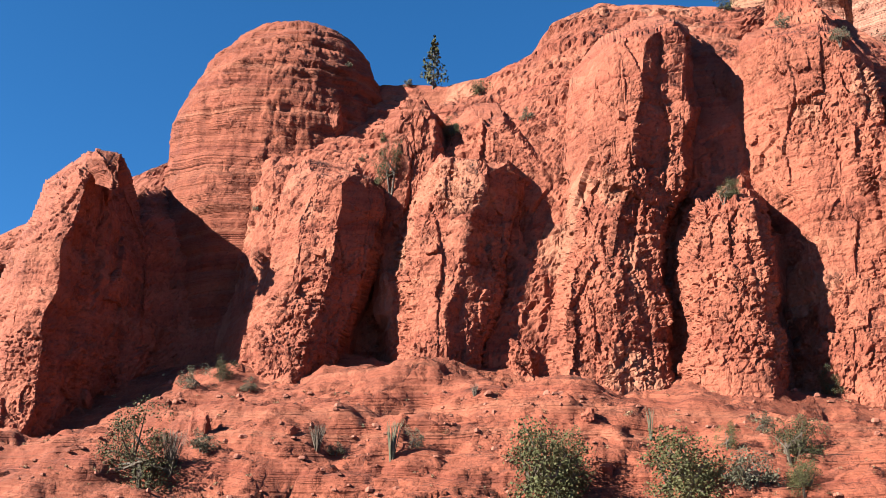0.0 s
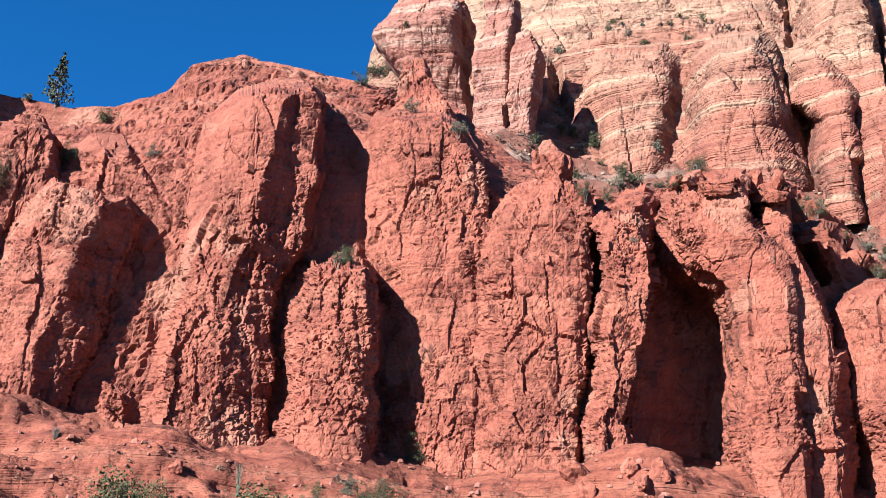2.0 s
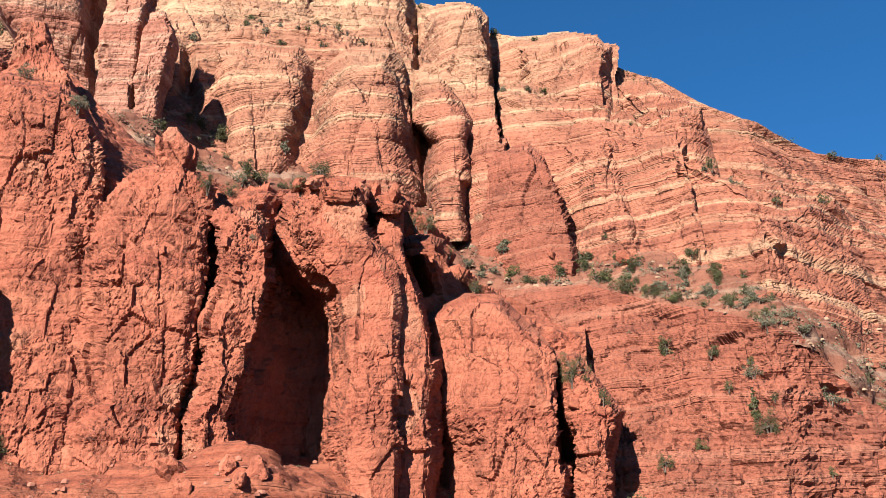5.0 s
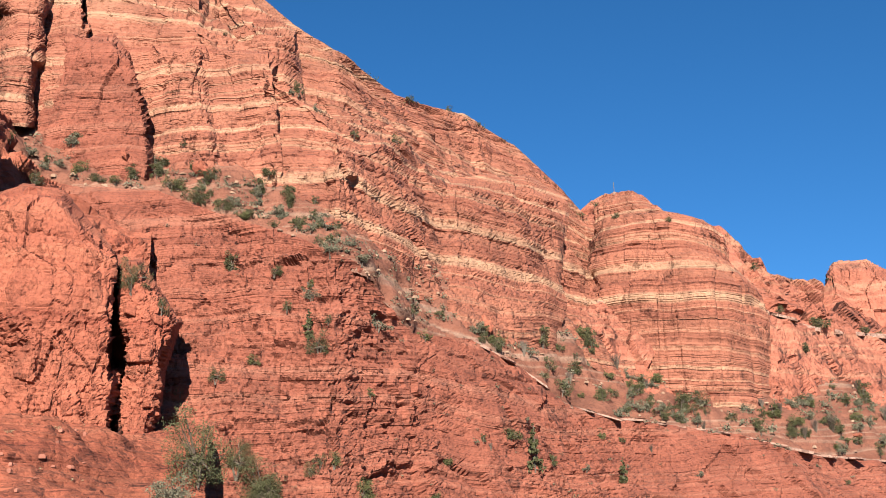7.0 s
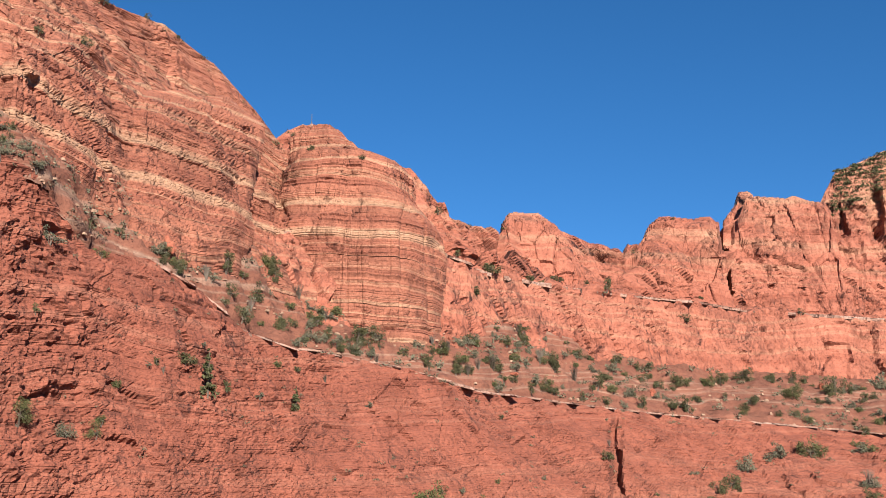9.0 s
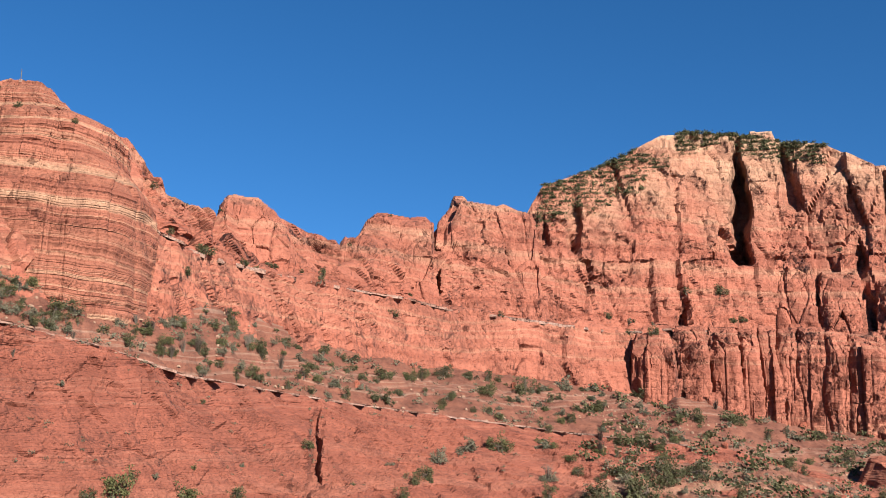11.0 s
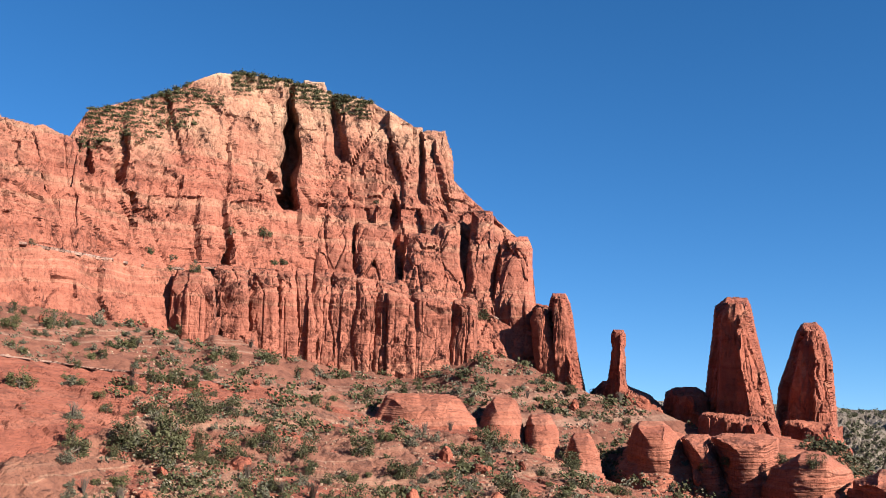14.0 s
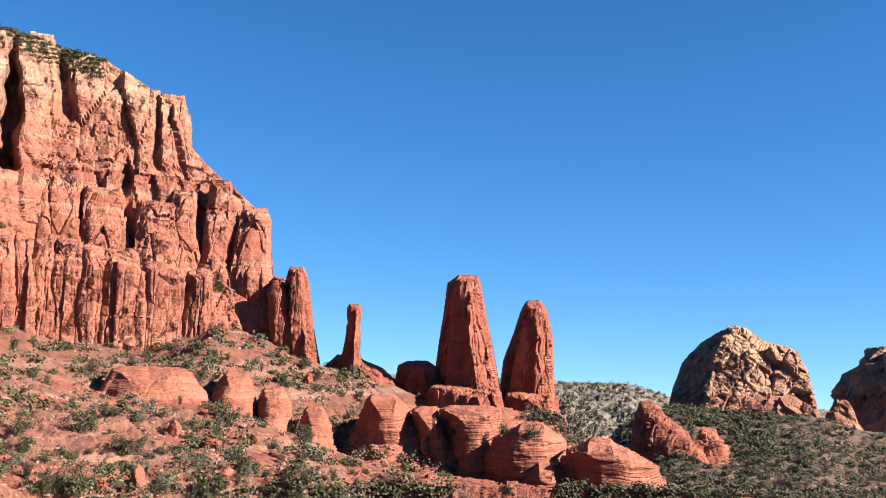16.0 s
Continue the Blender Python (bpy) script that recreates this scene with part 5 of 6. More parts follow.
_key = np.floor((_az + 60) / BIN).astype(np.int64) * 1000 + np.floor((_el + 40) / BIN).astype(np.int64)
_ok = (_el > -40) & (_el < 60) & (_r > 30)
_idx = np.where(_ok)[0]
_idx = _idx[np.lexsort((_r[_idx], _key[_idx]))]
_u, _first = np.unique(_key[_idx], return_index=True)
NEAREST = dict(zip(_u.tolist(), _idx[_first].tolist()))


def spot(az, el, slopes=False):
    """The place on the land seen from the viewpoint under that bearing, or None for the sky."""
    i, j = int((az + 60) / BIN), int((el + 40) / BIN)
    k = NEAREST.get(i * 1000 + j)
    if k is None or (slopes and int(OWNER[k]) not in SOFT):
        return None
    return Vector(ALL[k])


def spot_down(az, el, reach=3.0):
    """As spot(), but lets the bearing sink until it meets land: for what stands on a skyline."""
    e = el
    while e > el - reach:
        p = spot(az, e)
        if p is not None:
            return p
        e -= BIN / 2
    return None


# ---- plants ----
def part(name, verts, faces, material, parent, label=""):
    me = bpy.data.meshes.new(name)
    me.from_pydata(verts, [], faces)
    me.materials.append(material)
    ob = new(name, me)
    ob.parent = parent
    return tagged(ob, label)


def limb(verts, faces, a, b, ra, rb, sides=5):
    a, b = Vector(a), Vector(b)
    ax = (b - a).normalized()
    u = ax.orthogonal().normalized()
    w = ax.cross(u)
    n = len(verts)
    for c, r in ((a, ra), (b, rb)):
        for k in range(sides):
            t = 2 * math.pi * k / sides
            verts.append(tuple(c + r * (math.cos(t) * u + math.sin(t) * w)))
    for k in range(sides):
        faces.append((n + k, n + (k + 1) % sides, n + sides + (k + 1) % sides, n + sides + k))


def leaves(rng, centres, radii, count, size, flatness=1.0, slim=0.5):
    """Small leaf sprays round clump centres: verts and faces."""
    verts, faces = [], []
    for c, rad in zip(centres, radii):
        for _ in range(count):
            d = np.array([rng.gauss(0, 1) for _ in range(3)])
            d /= np.linalg.norm(d) + 1e-6
            p = np.array(c) + d * rad * (0.45 + 0.55 * rng.random()) * np.array([1, 1, flatness])
            u = np.array([rng.gauss(0, 1) for _ in range(3)]) + 0.9 * d
            u /= np.linalg.norm(u)
            w = np.cross(u, [rng.gauss(0, 1) for _ in range(3)])
            w /= np.linalg.norm(w) + 1e-6
            s = size * (0.6 + 0.8 * rng.random())
            n = len(verts)
            verts += [tuple(p - w * s * slim), tuple(p + u * s), tuple(p + w * s * slim), tuple(p - u * s * 0.7)]
            faces.append((n, n + 1, n + 2, n + 3))
    return verts, faces


def shrub(name, label, category, seed, wide, high, clumps, count, leaf, green, crown_low=0.03, cone=0.0, slim=0.5, group=""):
    """A woody plant: forked trunk and a crown of leaf clumps with gaps."""
    rng = random.Random(seed)
    root = new(name)
    tagged(root, label, category, group)
    centres, radii, tv, tf = [], [], [], []
    lobes = [(rng.uniform(0, 6.28), rng.uniform(0.25, 0.95), rng.uniform(0.35, 1.0)) for _ in range(7)]
    for _ in range(clumps):
        if cone:
            h = rng.random() ** 1.15
            t, rr = rng.uniform(0, 6.28), (1 - h) ** 0.85 * rng.uniform(0.35, 1.0) * rng.choice((0.75, 1.0, 1.1))
            c = (rr * wide / 2 * math.cos(t), rr * wide / 2 * math.sin(t), high * (crown_low + (1 - crown_low) * h))
            radii.append(0.16 * wide * (1.15 - h))
        else:
            t, far, up = rng.choice(lobes)
            t += rng.gauss(0, 0.45)
            far *= rng.uniform(0.55, 1.05)
            z = high * (crown_low + (1 - crown_low) * min(1, up * rng.uniform(0.05, 1.05)) * (1.05 - 0.35 * far))
            c = (far * wide / 2 * math.cos(t), far * wide / 2 * math.sin(t), z)
            radii.append(wide * rng.uniform(0.09, 0.15))
        centres.append(c)
    if cone:
        limb(tv, tf, (0, 0, -0.5), (0.05, 0, high * 0.93), wide * 0.05, 0.02, 6)
        for c in centres[::5]:
            limb(tv, tf, (0, 0, c[2] * 0.92), c, 0.035, 0.01, 3)
    else:
        for k in range(3):
            t = k * 2.1 + rng.random()
            m = (0.10 * wide * math.cos(t), 0.10 * wide * math.sin(t), high * 0.28)
            limb(tv, tf, (0.03 * math.cos(t), 0.03 * math.sin(t), -0.5), m, wide * 0.03, wide * 0.02)
            for c in centres[k::9]:
                limb(tv, tf, m, c, wide * 0.016, 0.008, 4)
    part("trunk", tv, tf, bark, root)
    v, f = leaves(rng, centres, radii, count, leaf, 0.8, slim)
    part("crown", v, f, green, root)
    return root


def twigs(name, label, category, seed, wide, high, count, material, lean=0.6, thick=0.02):
    rng = random.Random(seed)
    root = new(name)
    tagged(root, label, category)
    for k in range(3):
        v, f = [], []
        for _ in range(count // 3):
            t, o = rng.uniform(0, 6.28), rng.random() * lean
            m = (o * wide * 0.3 * math.cos(t), o * wide * 0.3 * math.sin(t), high * rng.uniform(0.4, 0.6))
            e = (o * wide * 0.55 * math.cos(t) + rng.gauss(0, 0.05), o * wide * 0.55 * math.sin(t), high * rng.uniform(0.75, 1.0))
            limb(v, f, (0.05 * math.cos(t), 0.05 * math.sin(t), -0.2), m, thick, thick * 0.7, 3)
            limb(v, f, m, e, thick * 0.7, thick * 0.3, 3)
        part("branch", v, f, material, root)
    return root


PARK = Matrix.Translation((0, -60, -40))
KINDS = {}
# j2, J2 and J3 are further junipers, listed under other plants
for key, name, label, cat, args in (
        ("j1", "juniper", "dense dark green juniper rooted in red rock", "juniper", (11, 3.0, 2.7, 70, 95, 0.036, green_juniper)),
        ("j2", "pinyon_pine", "uneven dark green juniper rooted in red rock", "pinyon pine", (12, 2.6, 3.1, 64, 90, 0.038, green_juniper)),
        ("j3", "juniper", "low spreading dark green juniper", "juniper", (13, 3.4, 2.0, 66, 90, 0.040, green_juniper)),
        ("o1", "scrub_oak", "bright green scrub oak on stony ground", "shrub", (14, 3.2, 2.1, 72, 95, 0.036, green_bright)),
        ("o2", "scrub_oak", "rounded bright green scrub oak", "shrub", (15, 2.6, 2.2, 60, 95, 0.036, green_bright)),
        ("g1", "desert_scrub", "low grey-green desert scrub", "shrub", (16, 2.2, 1.2, 40, 60, 0.04, grey_scrub)),
        ("g2", "desert_scrub", "thin grey desert scrub on stones", "shrub", (17, 1.7, 1.3, 36, 60, 0.036, grey_scrub)),
        ("J1", "juniper", "dark green juniper on the stony slope", "juniper", (31, 3.0, 2.5, 52, 30, 0.085, green_juniper)),
        ("J2", "manzanita", "low dark green manzanita on the stony slope", "shrub", (32, 3.2, 1.9, 52, 30, 0.085, green_juniper)),
        ("J3", "pinyon_pine", "ragged dark green juniper on the stony slope", "pinyon pine", (33, 2.6, 2.7, 52, 30, 0.085, green_juniper)),
        ("O1", "scrub_oak", "green scrub oak on the stony slope", "shrub", (34, 3.0, 2.0, 52, 30, 0.085, green_bright)),
        ("G1", "desert_scrub", "grey-green scrub on the stony slope", "shrub", (35, 2.2, 1.2, 40, 22, 0.08, grey_scrub))):
    KINDS[key] = shrub(name, label, cat, *args)
KINDS["p1"] = shrub("pine", "small dark pine with an open crown", "pine tree", 18, 2.9, 5.0, 60, 13, 0.17, green_juniper, 0.12, cone=1.0)
KINDS["p2"] = shrub("cypress", "slim dark green cypress", "cypress tree", 19, 1.5, 3.4, 46, 14, 0.14, green_juniper, 0.06, cone=1.0)
KINDS["d1"] = twigs("dead_brush", "bare grey dead brush", "dead brush", 20, 1.8, 1.5, 60, bark)
KINDS["y1"] = twigs("ocotillo", "ocotillo of thin bare upright stems", "cactus", 21, 1.0, 1.7, 24, grey_scrub, 0.7, 0.025)
SIZES = {"j1": 3.0, "j2": 2.6, "j3": 3.4, "o1": 3.2, "o2": 2.6, "g1": 2.2, "g2": 1.7, "p1": 2.9, "p2": 1.5, "d1": 1.8, "y1": 1.0,
         "J1": 3.0, "J2": 3.2, "J3": 2.6, "O1": 3.0, "G1": 2.2}
for ob in KINDS.values():
    ob.matrix_basis = PARK
COARSE = {"j1": "J1", "j2": "J3", "j3": "J2", "o1": "O1", "o2": "O1", "g1": "G1", "g2": "G1"}
pick = random.Random(5)
USED = set()


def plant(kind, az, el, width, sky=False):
    """Sets a plant where the camera's line of sight meets land, its width rescaled to fit the view."""
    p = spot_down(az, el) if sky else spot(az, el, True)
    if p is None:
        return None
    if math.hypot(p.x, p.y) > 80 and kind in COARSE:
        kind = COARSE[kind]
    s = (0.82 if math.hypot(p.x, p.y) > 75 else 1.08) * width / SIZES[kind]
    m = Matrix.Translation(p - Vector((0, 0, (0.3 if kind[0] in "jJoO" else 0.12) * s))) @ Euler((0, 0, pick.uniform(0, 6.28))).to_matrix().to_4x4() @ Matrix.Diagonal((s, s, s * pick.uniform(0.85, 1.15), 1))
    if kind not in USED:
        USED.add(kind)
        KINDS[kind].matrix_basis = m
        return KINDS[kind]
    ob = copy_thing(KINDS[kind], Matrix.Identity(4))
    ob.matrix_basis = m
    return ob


# plants that stand out one by one, placed to fit the camera's view: kind, bearing, elevation, width in metres
SINGLES_NEAR = [
    ("j1", -15.73, 3.93, 5.1),
    ("j2", -11.95, 9.28, 1.9),
    ("g2", -13.33, 8.92, 2.3),
    ("g1", -10.47, 8.94, 1.5),
    ("o1", 5.90, 3.64, 6.3),
    ("o2", 7.26, 4.40, 3.6),
    ("o1", 13.05, 4.20, 6.6),
    ("o2", 15.62, 6.54, 1.4),
    ("g1", 16.67, 4.80, 3.0),
    ("j3", 18.85, 5.95, 3.5),
    ("g2", 17.39, 7.40, 1.4),
    ("o1", 19.29, 4.38, 2.5),
    ("j1", 21.05, 9.07, 1.9),
    ("j3", 16.11, 19.77, 2.2),
    ("j2", -3.08, 20.67, 3.2),
    ("j1", 0.34, 23.50, 2.0),
    ("p1", -0.91, 26.24, 3.3),
    ("g1", -5.99, 26.90, 1.1),
    ("g1", -10.84, 18.70, 1.2),
    ("d1", -6.42, 5.81, 1.8),
    ("y1", -2.51, 5.59, 1.3),
    ("y1", 11.52, 6.98, 0.8),
    ("g1", -5.66, 5.84, 1.4),
    ("d1", 1.99, 9.13, 0.9),
    ("g1", -12.56, 5.54, 2.2),
    ("g2", -1.36, 6.29, 1.2),
    ("j3", 2.00, 25.78, 2.7),
    ("g1", -2.52, 26.73, 1.5),
    ("g2", -5.00, 21.98, 1.1),
    ("o2", -3.71, 23.13, 1.0),
    ("d1", -14.19, 4.29, 2.3),
    ("g1", 4.75, 24.41, 1.6),
    ("g2", 20.09, 28.22, 1.6),
    ("g1", 23.08, 27.24, 1.8),
]
SINGLES_MID = [
    ("j1", 17.84, 30.18, 5.3),
    ("j3", 16.67, 29.89, 2.5),
    ("j1", 27.73, 26.78, 2.4),
    ("j3", 31.41, 26.44, 3.6),
    ("j3", 30.17, 27.05, 3.1),
    ("o2", 36.12, 23.98, 1.7),
    ("j1", 33.66, 24.39, 3.0),
    ("j3", 37.28, 24.72, 2.7),
    ("j1", 31.94, 23.46, 1.6),
    ("j2", 30.74, 23.61, 1.4),
    ("g1", 35.08, 26.19, 2.4),
    ("j1", 42.96, 21.86, 2.3),
    ("g1", 48.11, 20.53, 2.4),
    ("j1", 46.31, 18.50, 1.9),
    ("j3", 45.09, 20.42, 1.9),
    ("o1", 48.72, 19.21, 2.8),
    ("g1", 29.18, 31.61, 2.3),
    ("j3", 32.48, 32.76, 2.2),
    ("j1", 34.56, 31.81, 1.9),
    ("j3", 37.12, 31.89, 2.2),
    ("g1", 29.23, 36.80, 4.1),
    ("g1", 36.31, 36.76, 2.7),
    ("j3", 37.46, 36.83, 1.4),
    ("j3", 43.59, 34.11, 1.6),
    ("j1", 48.03, 32.55, 2.2),
    ("j1", 50.76, 32.32, 1.6),
    ("g1", 20.34, 27.96, 1.8),
    ("j1", 51.74, 13.28, 2.4),
    ("j3", 53.49, 12.01, 2.0),
    ("j3", 19.28, 32.93, 1.4),
    ("g1", 33.29, 21.27, 0.7),
    ("o1", 53.56, 18.59, 3.2),
    ("j3", 55.00, 17.91, 3.6),
    ("j1", 56.44, 17.54, 3.1),
    ("o1", 57.56, 17.39, 2.0),
    ("j1", 43.58, 21.90, 2.4),
    ("j2", 56.98, 14.54, 2.0),
    ("j3", 59.41, 14.27, 1.8),
    ("g1", 61.46, 12.88, 2.4),
    ("p2", 61.27, 10.64, 1.3),
    ("j1", 62.05, 9.94, 2.1),
    ("o2", 58.45, 9.31, 1.5),
    ("g1", 65.20, 11.31, 2.9),
    ("o1", 67.86, 10.69, 2.2),
    ("j3", 67.37, 12.0, 1.9),
    ("j1", 68.70, 11.71, 1.7),
    ("j3", 51.70, 13.25, 1.9),
    ("j1", 58.84, 19.70, 2.3),
    ("j1", 60.33, 18.92, 1.7),
    ("j1", 63.86, 21.93, 1.6),
    ("j3", 66.34, 21.57, 2.3),
    ("j1", 67.28, 23.66, 2.1),
    ("j3", 69.77, 23.16, 1.6),
    ("j1", 71.36, 22.68, 1.2),
    ("j3", 53.98, 20.98, 1.3),
    ("j2", 61.76, 18.20, 1.2),
    ("j3", 63.05, 16.88, 1.4),
    ("j3", 60.68, 16.59, 1.8),
    ("g1", 62.62, 15.63, 2.8),
    ("g1", 64.39, 14.96, 2.4),
    ("o2", 46.29, 18.90, 1.7),
    ("g1", 47.95, 20.63, 2.8),
    ("j1", 45.27, 20.77, 1.5),
    ("j1", 48.29, 21.10, 1.6),
    ("j1", 35.13, 26.37, 2.2),
]
SINGLES_FAR = [
    ("j1", 55.50, 3.20, 4.5),
    ("j1", 57.68, 3.60, 2.9),
    ("g1", 54.23, 2.35, 3.0),
    ("j3", 59.49, 2.19, 3.3),
    ("j1", 72.51, 5.23, 2.9),
    ("p2", 73.65, 3.24, 2.1),
    ("j1", 61.99, 9.90, 1.7),
    ("o2", 58.60, 9.30, 1.2),
    ("p2", 61.36, 10.68, 1.2),
    ("o1", 68.26, 1.99, 1.6),
    ("o1", 64.30, 2.09, 2.8),
    ("j1", 67.63, 23.55, 1.9),
    ("j3", 69.82, 23.19, 1.5),
    ("p2", 78.58, 2.48, 1.4),
    ("g1", 61.81, 12.84, 2.1),
    ("j1", 57.06, 14.95, 2.0),
    ("j3", 59.58, 14.38, 1.4),
    ("o1", 67.83, 10.75, 2.9),
    ("j2", 67.55, 12.32, 2.3),
    ("j1", 68.82, 11.82, 1.8),
    ("j1", 78.88, 16.96, 1.6),
    ("j3", 81.99, 16.39, 1.5),
    ("j3", 86.11, 13.26, 2.1),
    ("j1", 89.35, 9.98, 4.7),
    ("j1", 59.12, 1.71, 4.4),
    ("o1", 64.09, 1.70, 3.3),
    ("o2", 68.14, 1.32, 2.1),
    ("g1", 66.54, 1.27, 3.0),
    ("j1", 73.66, 3.34, 2.1),
    ("p2", 78.55, 2.62, 1.1),
    ("j1", 72.58, 5.32, 2.6),
    ("j1", 89.30, 10.34, 4.5),
    ("j3", 88.44, 9.00, 2.9),
    ("j1", 82.14, 16.53, 1.4),
    ("j3", 77.74, 17.52, 1.3),
    ("j3", 86.50, 13.29, 2.8),
    ("j1", 99.30, 12.69, 1.3),
    ("o1", 85.83, -2.76, 5.2),
    ("o1", 88.97, -3.02, 4.4),
    ("j1", 84.26, -2.91, 3.0),
    ("j1", 91.72, -2.61, 3.3),
    ("j1", 105.76, -0.51, 4.6),
    ("j3", 101.19, -1.80, 3.4),
    ("j1", 95.48, -0.12, 2.6),
    ("j3", 99.85, 7.21, 3.4),
    ("j1", 118.17, -3.10, 9.0),
    ("j1", 113.28, -3.40, 9.7),
    ("j3", 120.31, -3.39, 6.9),
    ("o1", 116.01, -1.30, 5.5),
    ("j1", 130.52, -2.41, 8.3),
    ("j3", 134.75, -3.50, 7.2),
    ("j1", 114.08, 6.24, 4.8),
    ("j3", 112.83, 6.23, 3.2),
    ("j1", 117.54, 8.45, 5.7),
    ("j3", 115.96, 8.44, 3.3),
    ("j1", 123.89, 10.59, 2.4),
    ("j3", 129.87, 4.31, 5.2),
    ("j1", 123.53, -3.15, 7.0),
    ("j1", 135.45, -1.00, 4.3),
    ("j1", 142.93, -3.26, 3.7),
    ("j3", 141.71, -3.60, 3.4),
    ("j1", 145.70, -2.88, 4.2),
    ("j3", 147.25, -3.14, 4.9),
    ("j1", 137.92, -1.25, 3.6),
    ("j3", 135.97, 1.53, 2.6),
    ("j1", 136.46, 1.61, 2.2),
    ("j1", 128.95, -3.24, 5.9),
    ("j1", 131.42, -5.28, 7.1),
    ("j1", 125.57, -4.43, 7.0),
    ("j3", 123.44, -6.14, 8.2),
]
SINGLES_SLOPE = [
    ("j3", 100.53, -2.78, 3.0), ("j1", 101.85, -1.51, 4.2), ("g1", 102.52, -0.65, 4.5), ("j3", 102.94, -0.5, 4.6), ("g1", 104.06, 0.0, 4.8), ("o1", 105.67, -0.12, 6.5), ("g1", 107.87, 0.08, 4.0),
    ("j1", 112.12, -1.27, 5.0), ("j3", 114.57, -1.58, 8.5), ("j1", 116.4, -1.28, 7.5), ("j1", 113.36, -2.48, 9.0), ("j2", 110.95, -3.06, 6.5), ("j1", 108.57, -3.33, 7.0), ("j3", 116.11, -3.38, 8.0),
    ("j1", 118.25, -3.09, 7.5), ("o1", 105.11, 2.92, 6.0), ("j1", 102.73, 3.93, 5.2), ("o1", 100.75, 3.59, 4.5), ("j1", 99.07, 3.7, 4.6), ("j3", 107.18, 2.94, 7.0), ("g1", 109.28, 3.27, 6.0),
    ("j1", 113.27, 2.99, 5.5), ("j3", 116.38, 1.77, 7.0), ("j1", 118.24, 1.77, 7.0), ("g1", 121.04, 0.84, 6.0), ("j1", 123.49, -0.38, 5.5), ("j3", 125.64, 0.23, 5.0), ("g1", 128.67, 0.08, 5.0),
]
STANDING = []
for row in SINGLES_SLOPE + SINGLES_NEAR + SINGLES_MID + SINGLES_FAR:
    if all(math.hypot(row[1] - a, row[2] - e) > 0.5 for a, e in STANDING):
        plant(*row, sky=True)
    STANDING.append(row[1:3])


def scatter(n, seed, az0, az1, low, high, kinds, small, large, far_small=1.0):
    rng = random.Random(seed)
    for _ in range(n):
        az = rng.uniform(az0, az1)
        lo, hi = float(low(az)), float(high(az))
        if hi > lo:
            plant(rng.choice(kinds), az, rng.uniform(lo, hi), rng.uniform(small, large))


JUN = ["j1", "j2", "j3", "j1", "j3", "o1", "g1"]
MIX = ["j1", "j2", "j3", "o1", "o2", "g1", "g2", "g1", "d1"]
scatter(70, 1, 28, 44, above(BENCH_LO, 0.3), BENCH_HI, MIX, 1.2, 2.6)
scatter(80, 2, 45, 64, above(BENCH_LO, 0.2), BENCH_HI, MIX, 1.0, 2.4)
scatter(260, 3, 69.5, 114, above(BENCH_LO, 0.2), above(BENCH_HI, -0.2), JUN + MIX, 1.4, 3.3)
scatter(22, 4, 54, 80, flat(3), above(BENCH_LO, -0.6), MIX, 0.8, 1.5)
scatter(20, 5, 80, 118, flat(-4), above(BENCH_LO, -0.8), MIX, 1.0, 2.0)
scatter(290, 6, 108, 142, flat(-8), above(BENCH_HI, -0.1), MIX, 1.6, 4.4)
scatter(34, 7, 128, 150, flat(-8), above(BENCH_HI, -0.3), JUN, 1.6, 3.8)
scatter(16, 8, 80, 112, above(PINK, 0.1), above(PINK, 0.7), JUN, 1.4, 2.8)
scatter(18, 9, 110, 131, above(PINK, 0.1), above(PINK, 0.8), JUN, 1.8, 3.6)
scatter(30, 10, 28, 62, above(MT_MID, 0.1), above(MT_MID, 1.0), MIX, 0.9, 1.8)


# ---- ground cover, too many to count ----
def cover(name, label, category, material, n, seed, places, size, build, gaps=-0.15):
    """One mesh of many small pieces: places gives a bearing and an elevation for each."""
    rng = random.Random(seed)
    V, F = [], []
    for _ in range(n):
        az, el = places(rng)
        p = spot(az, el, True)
        if p is None or float(vnoise(np.array([[az * 0.55 * 10, el * 0.9 * 10, seed]]) * 0.1, 3)[0]) < gaps:
            continue
        far = math.hypot(p.x, p.y)
        build(rng, V, F, p, size * (0.5 + rng.random()) * (far / 100) ** 0.5)
    me = bpy.data.meshes.new(name)
    me.from_pydata(V, [], F)
    me.materials.append(material)
    return tagged(new(name, me), label, category, kind="stuff")


def tuft(rng, V, F, p, s):
    for _ in range(26):
        c = p + Vector((rng.gauss(0, 0.36), rng.gauss(0, 0.36), abs(rng.gauss(0.28, 0.22)))) * s
        u = Vector((rng.gauss(0, 1), rng.gauss(0, 1), rng.gauss(0.5, 1))).normalized() * s * 0.14
        w = u.orthogonal() * rng.uniform(0.5, 0.9)
        n = len(V)
        V += [tuple(c - w), tuple(c + u), tuple(c + w), tuple(c - u)]
        F.append((n, n + 1, n + 2, n + 3))


def bushlet(rng, V, F, p, s):
    for _ in range(28):
        c = p + Vector((rng.gauss(0, 0.32), rng.gauss(0, 0.32), abs(rng.gauss(0.35, 0.26)))) * s
        u = Vector((rng.gauss(0, 1), rng.gauss(0, 1), rng.gauss(0.5, 1))).normalized() * s * 0.14
        w = u.orthogonal() * rng.uniform(0.5, 0.9)
        n = len(V)
        V += [tuple(c - w), tuple(c + u), tuple(c + w), tuple(c - u)]
        F.append((n, n + 1, n + 2, n + 3))


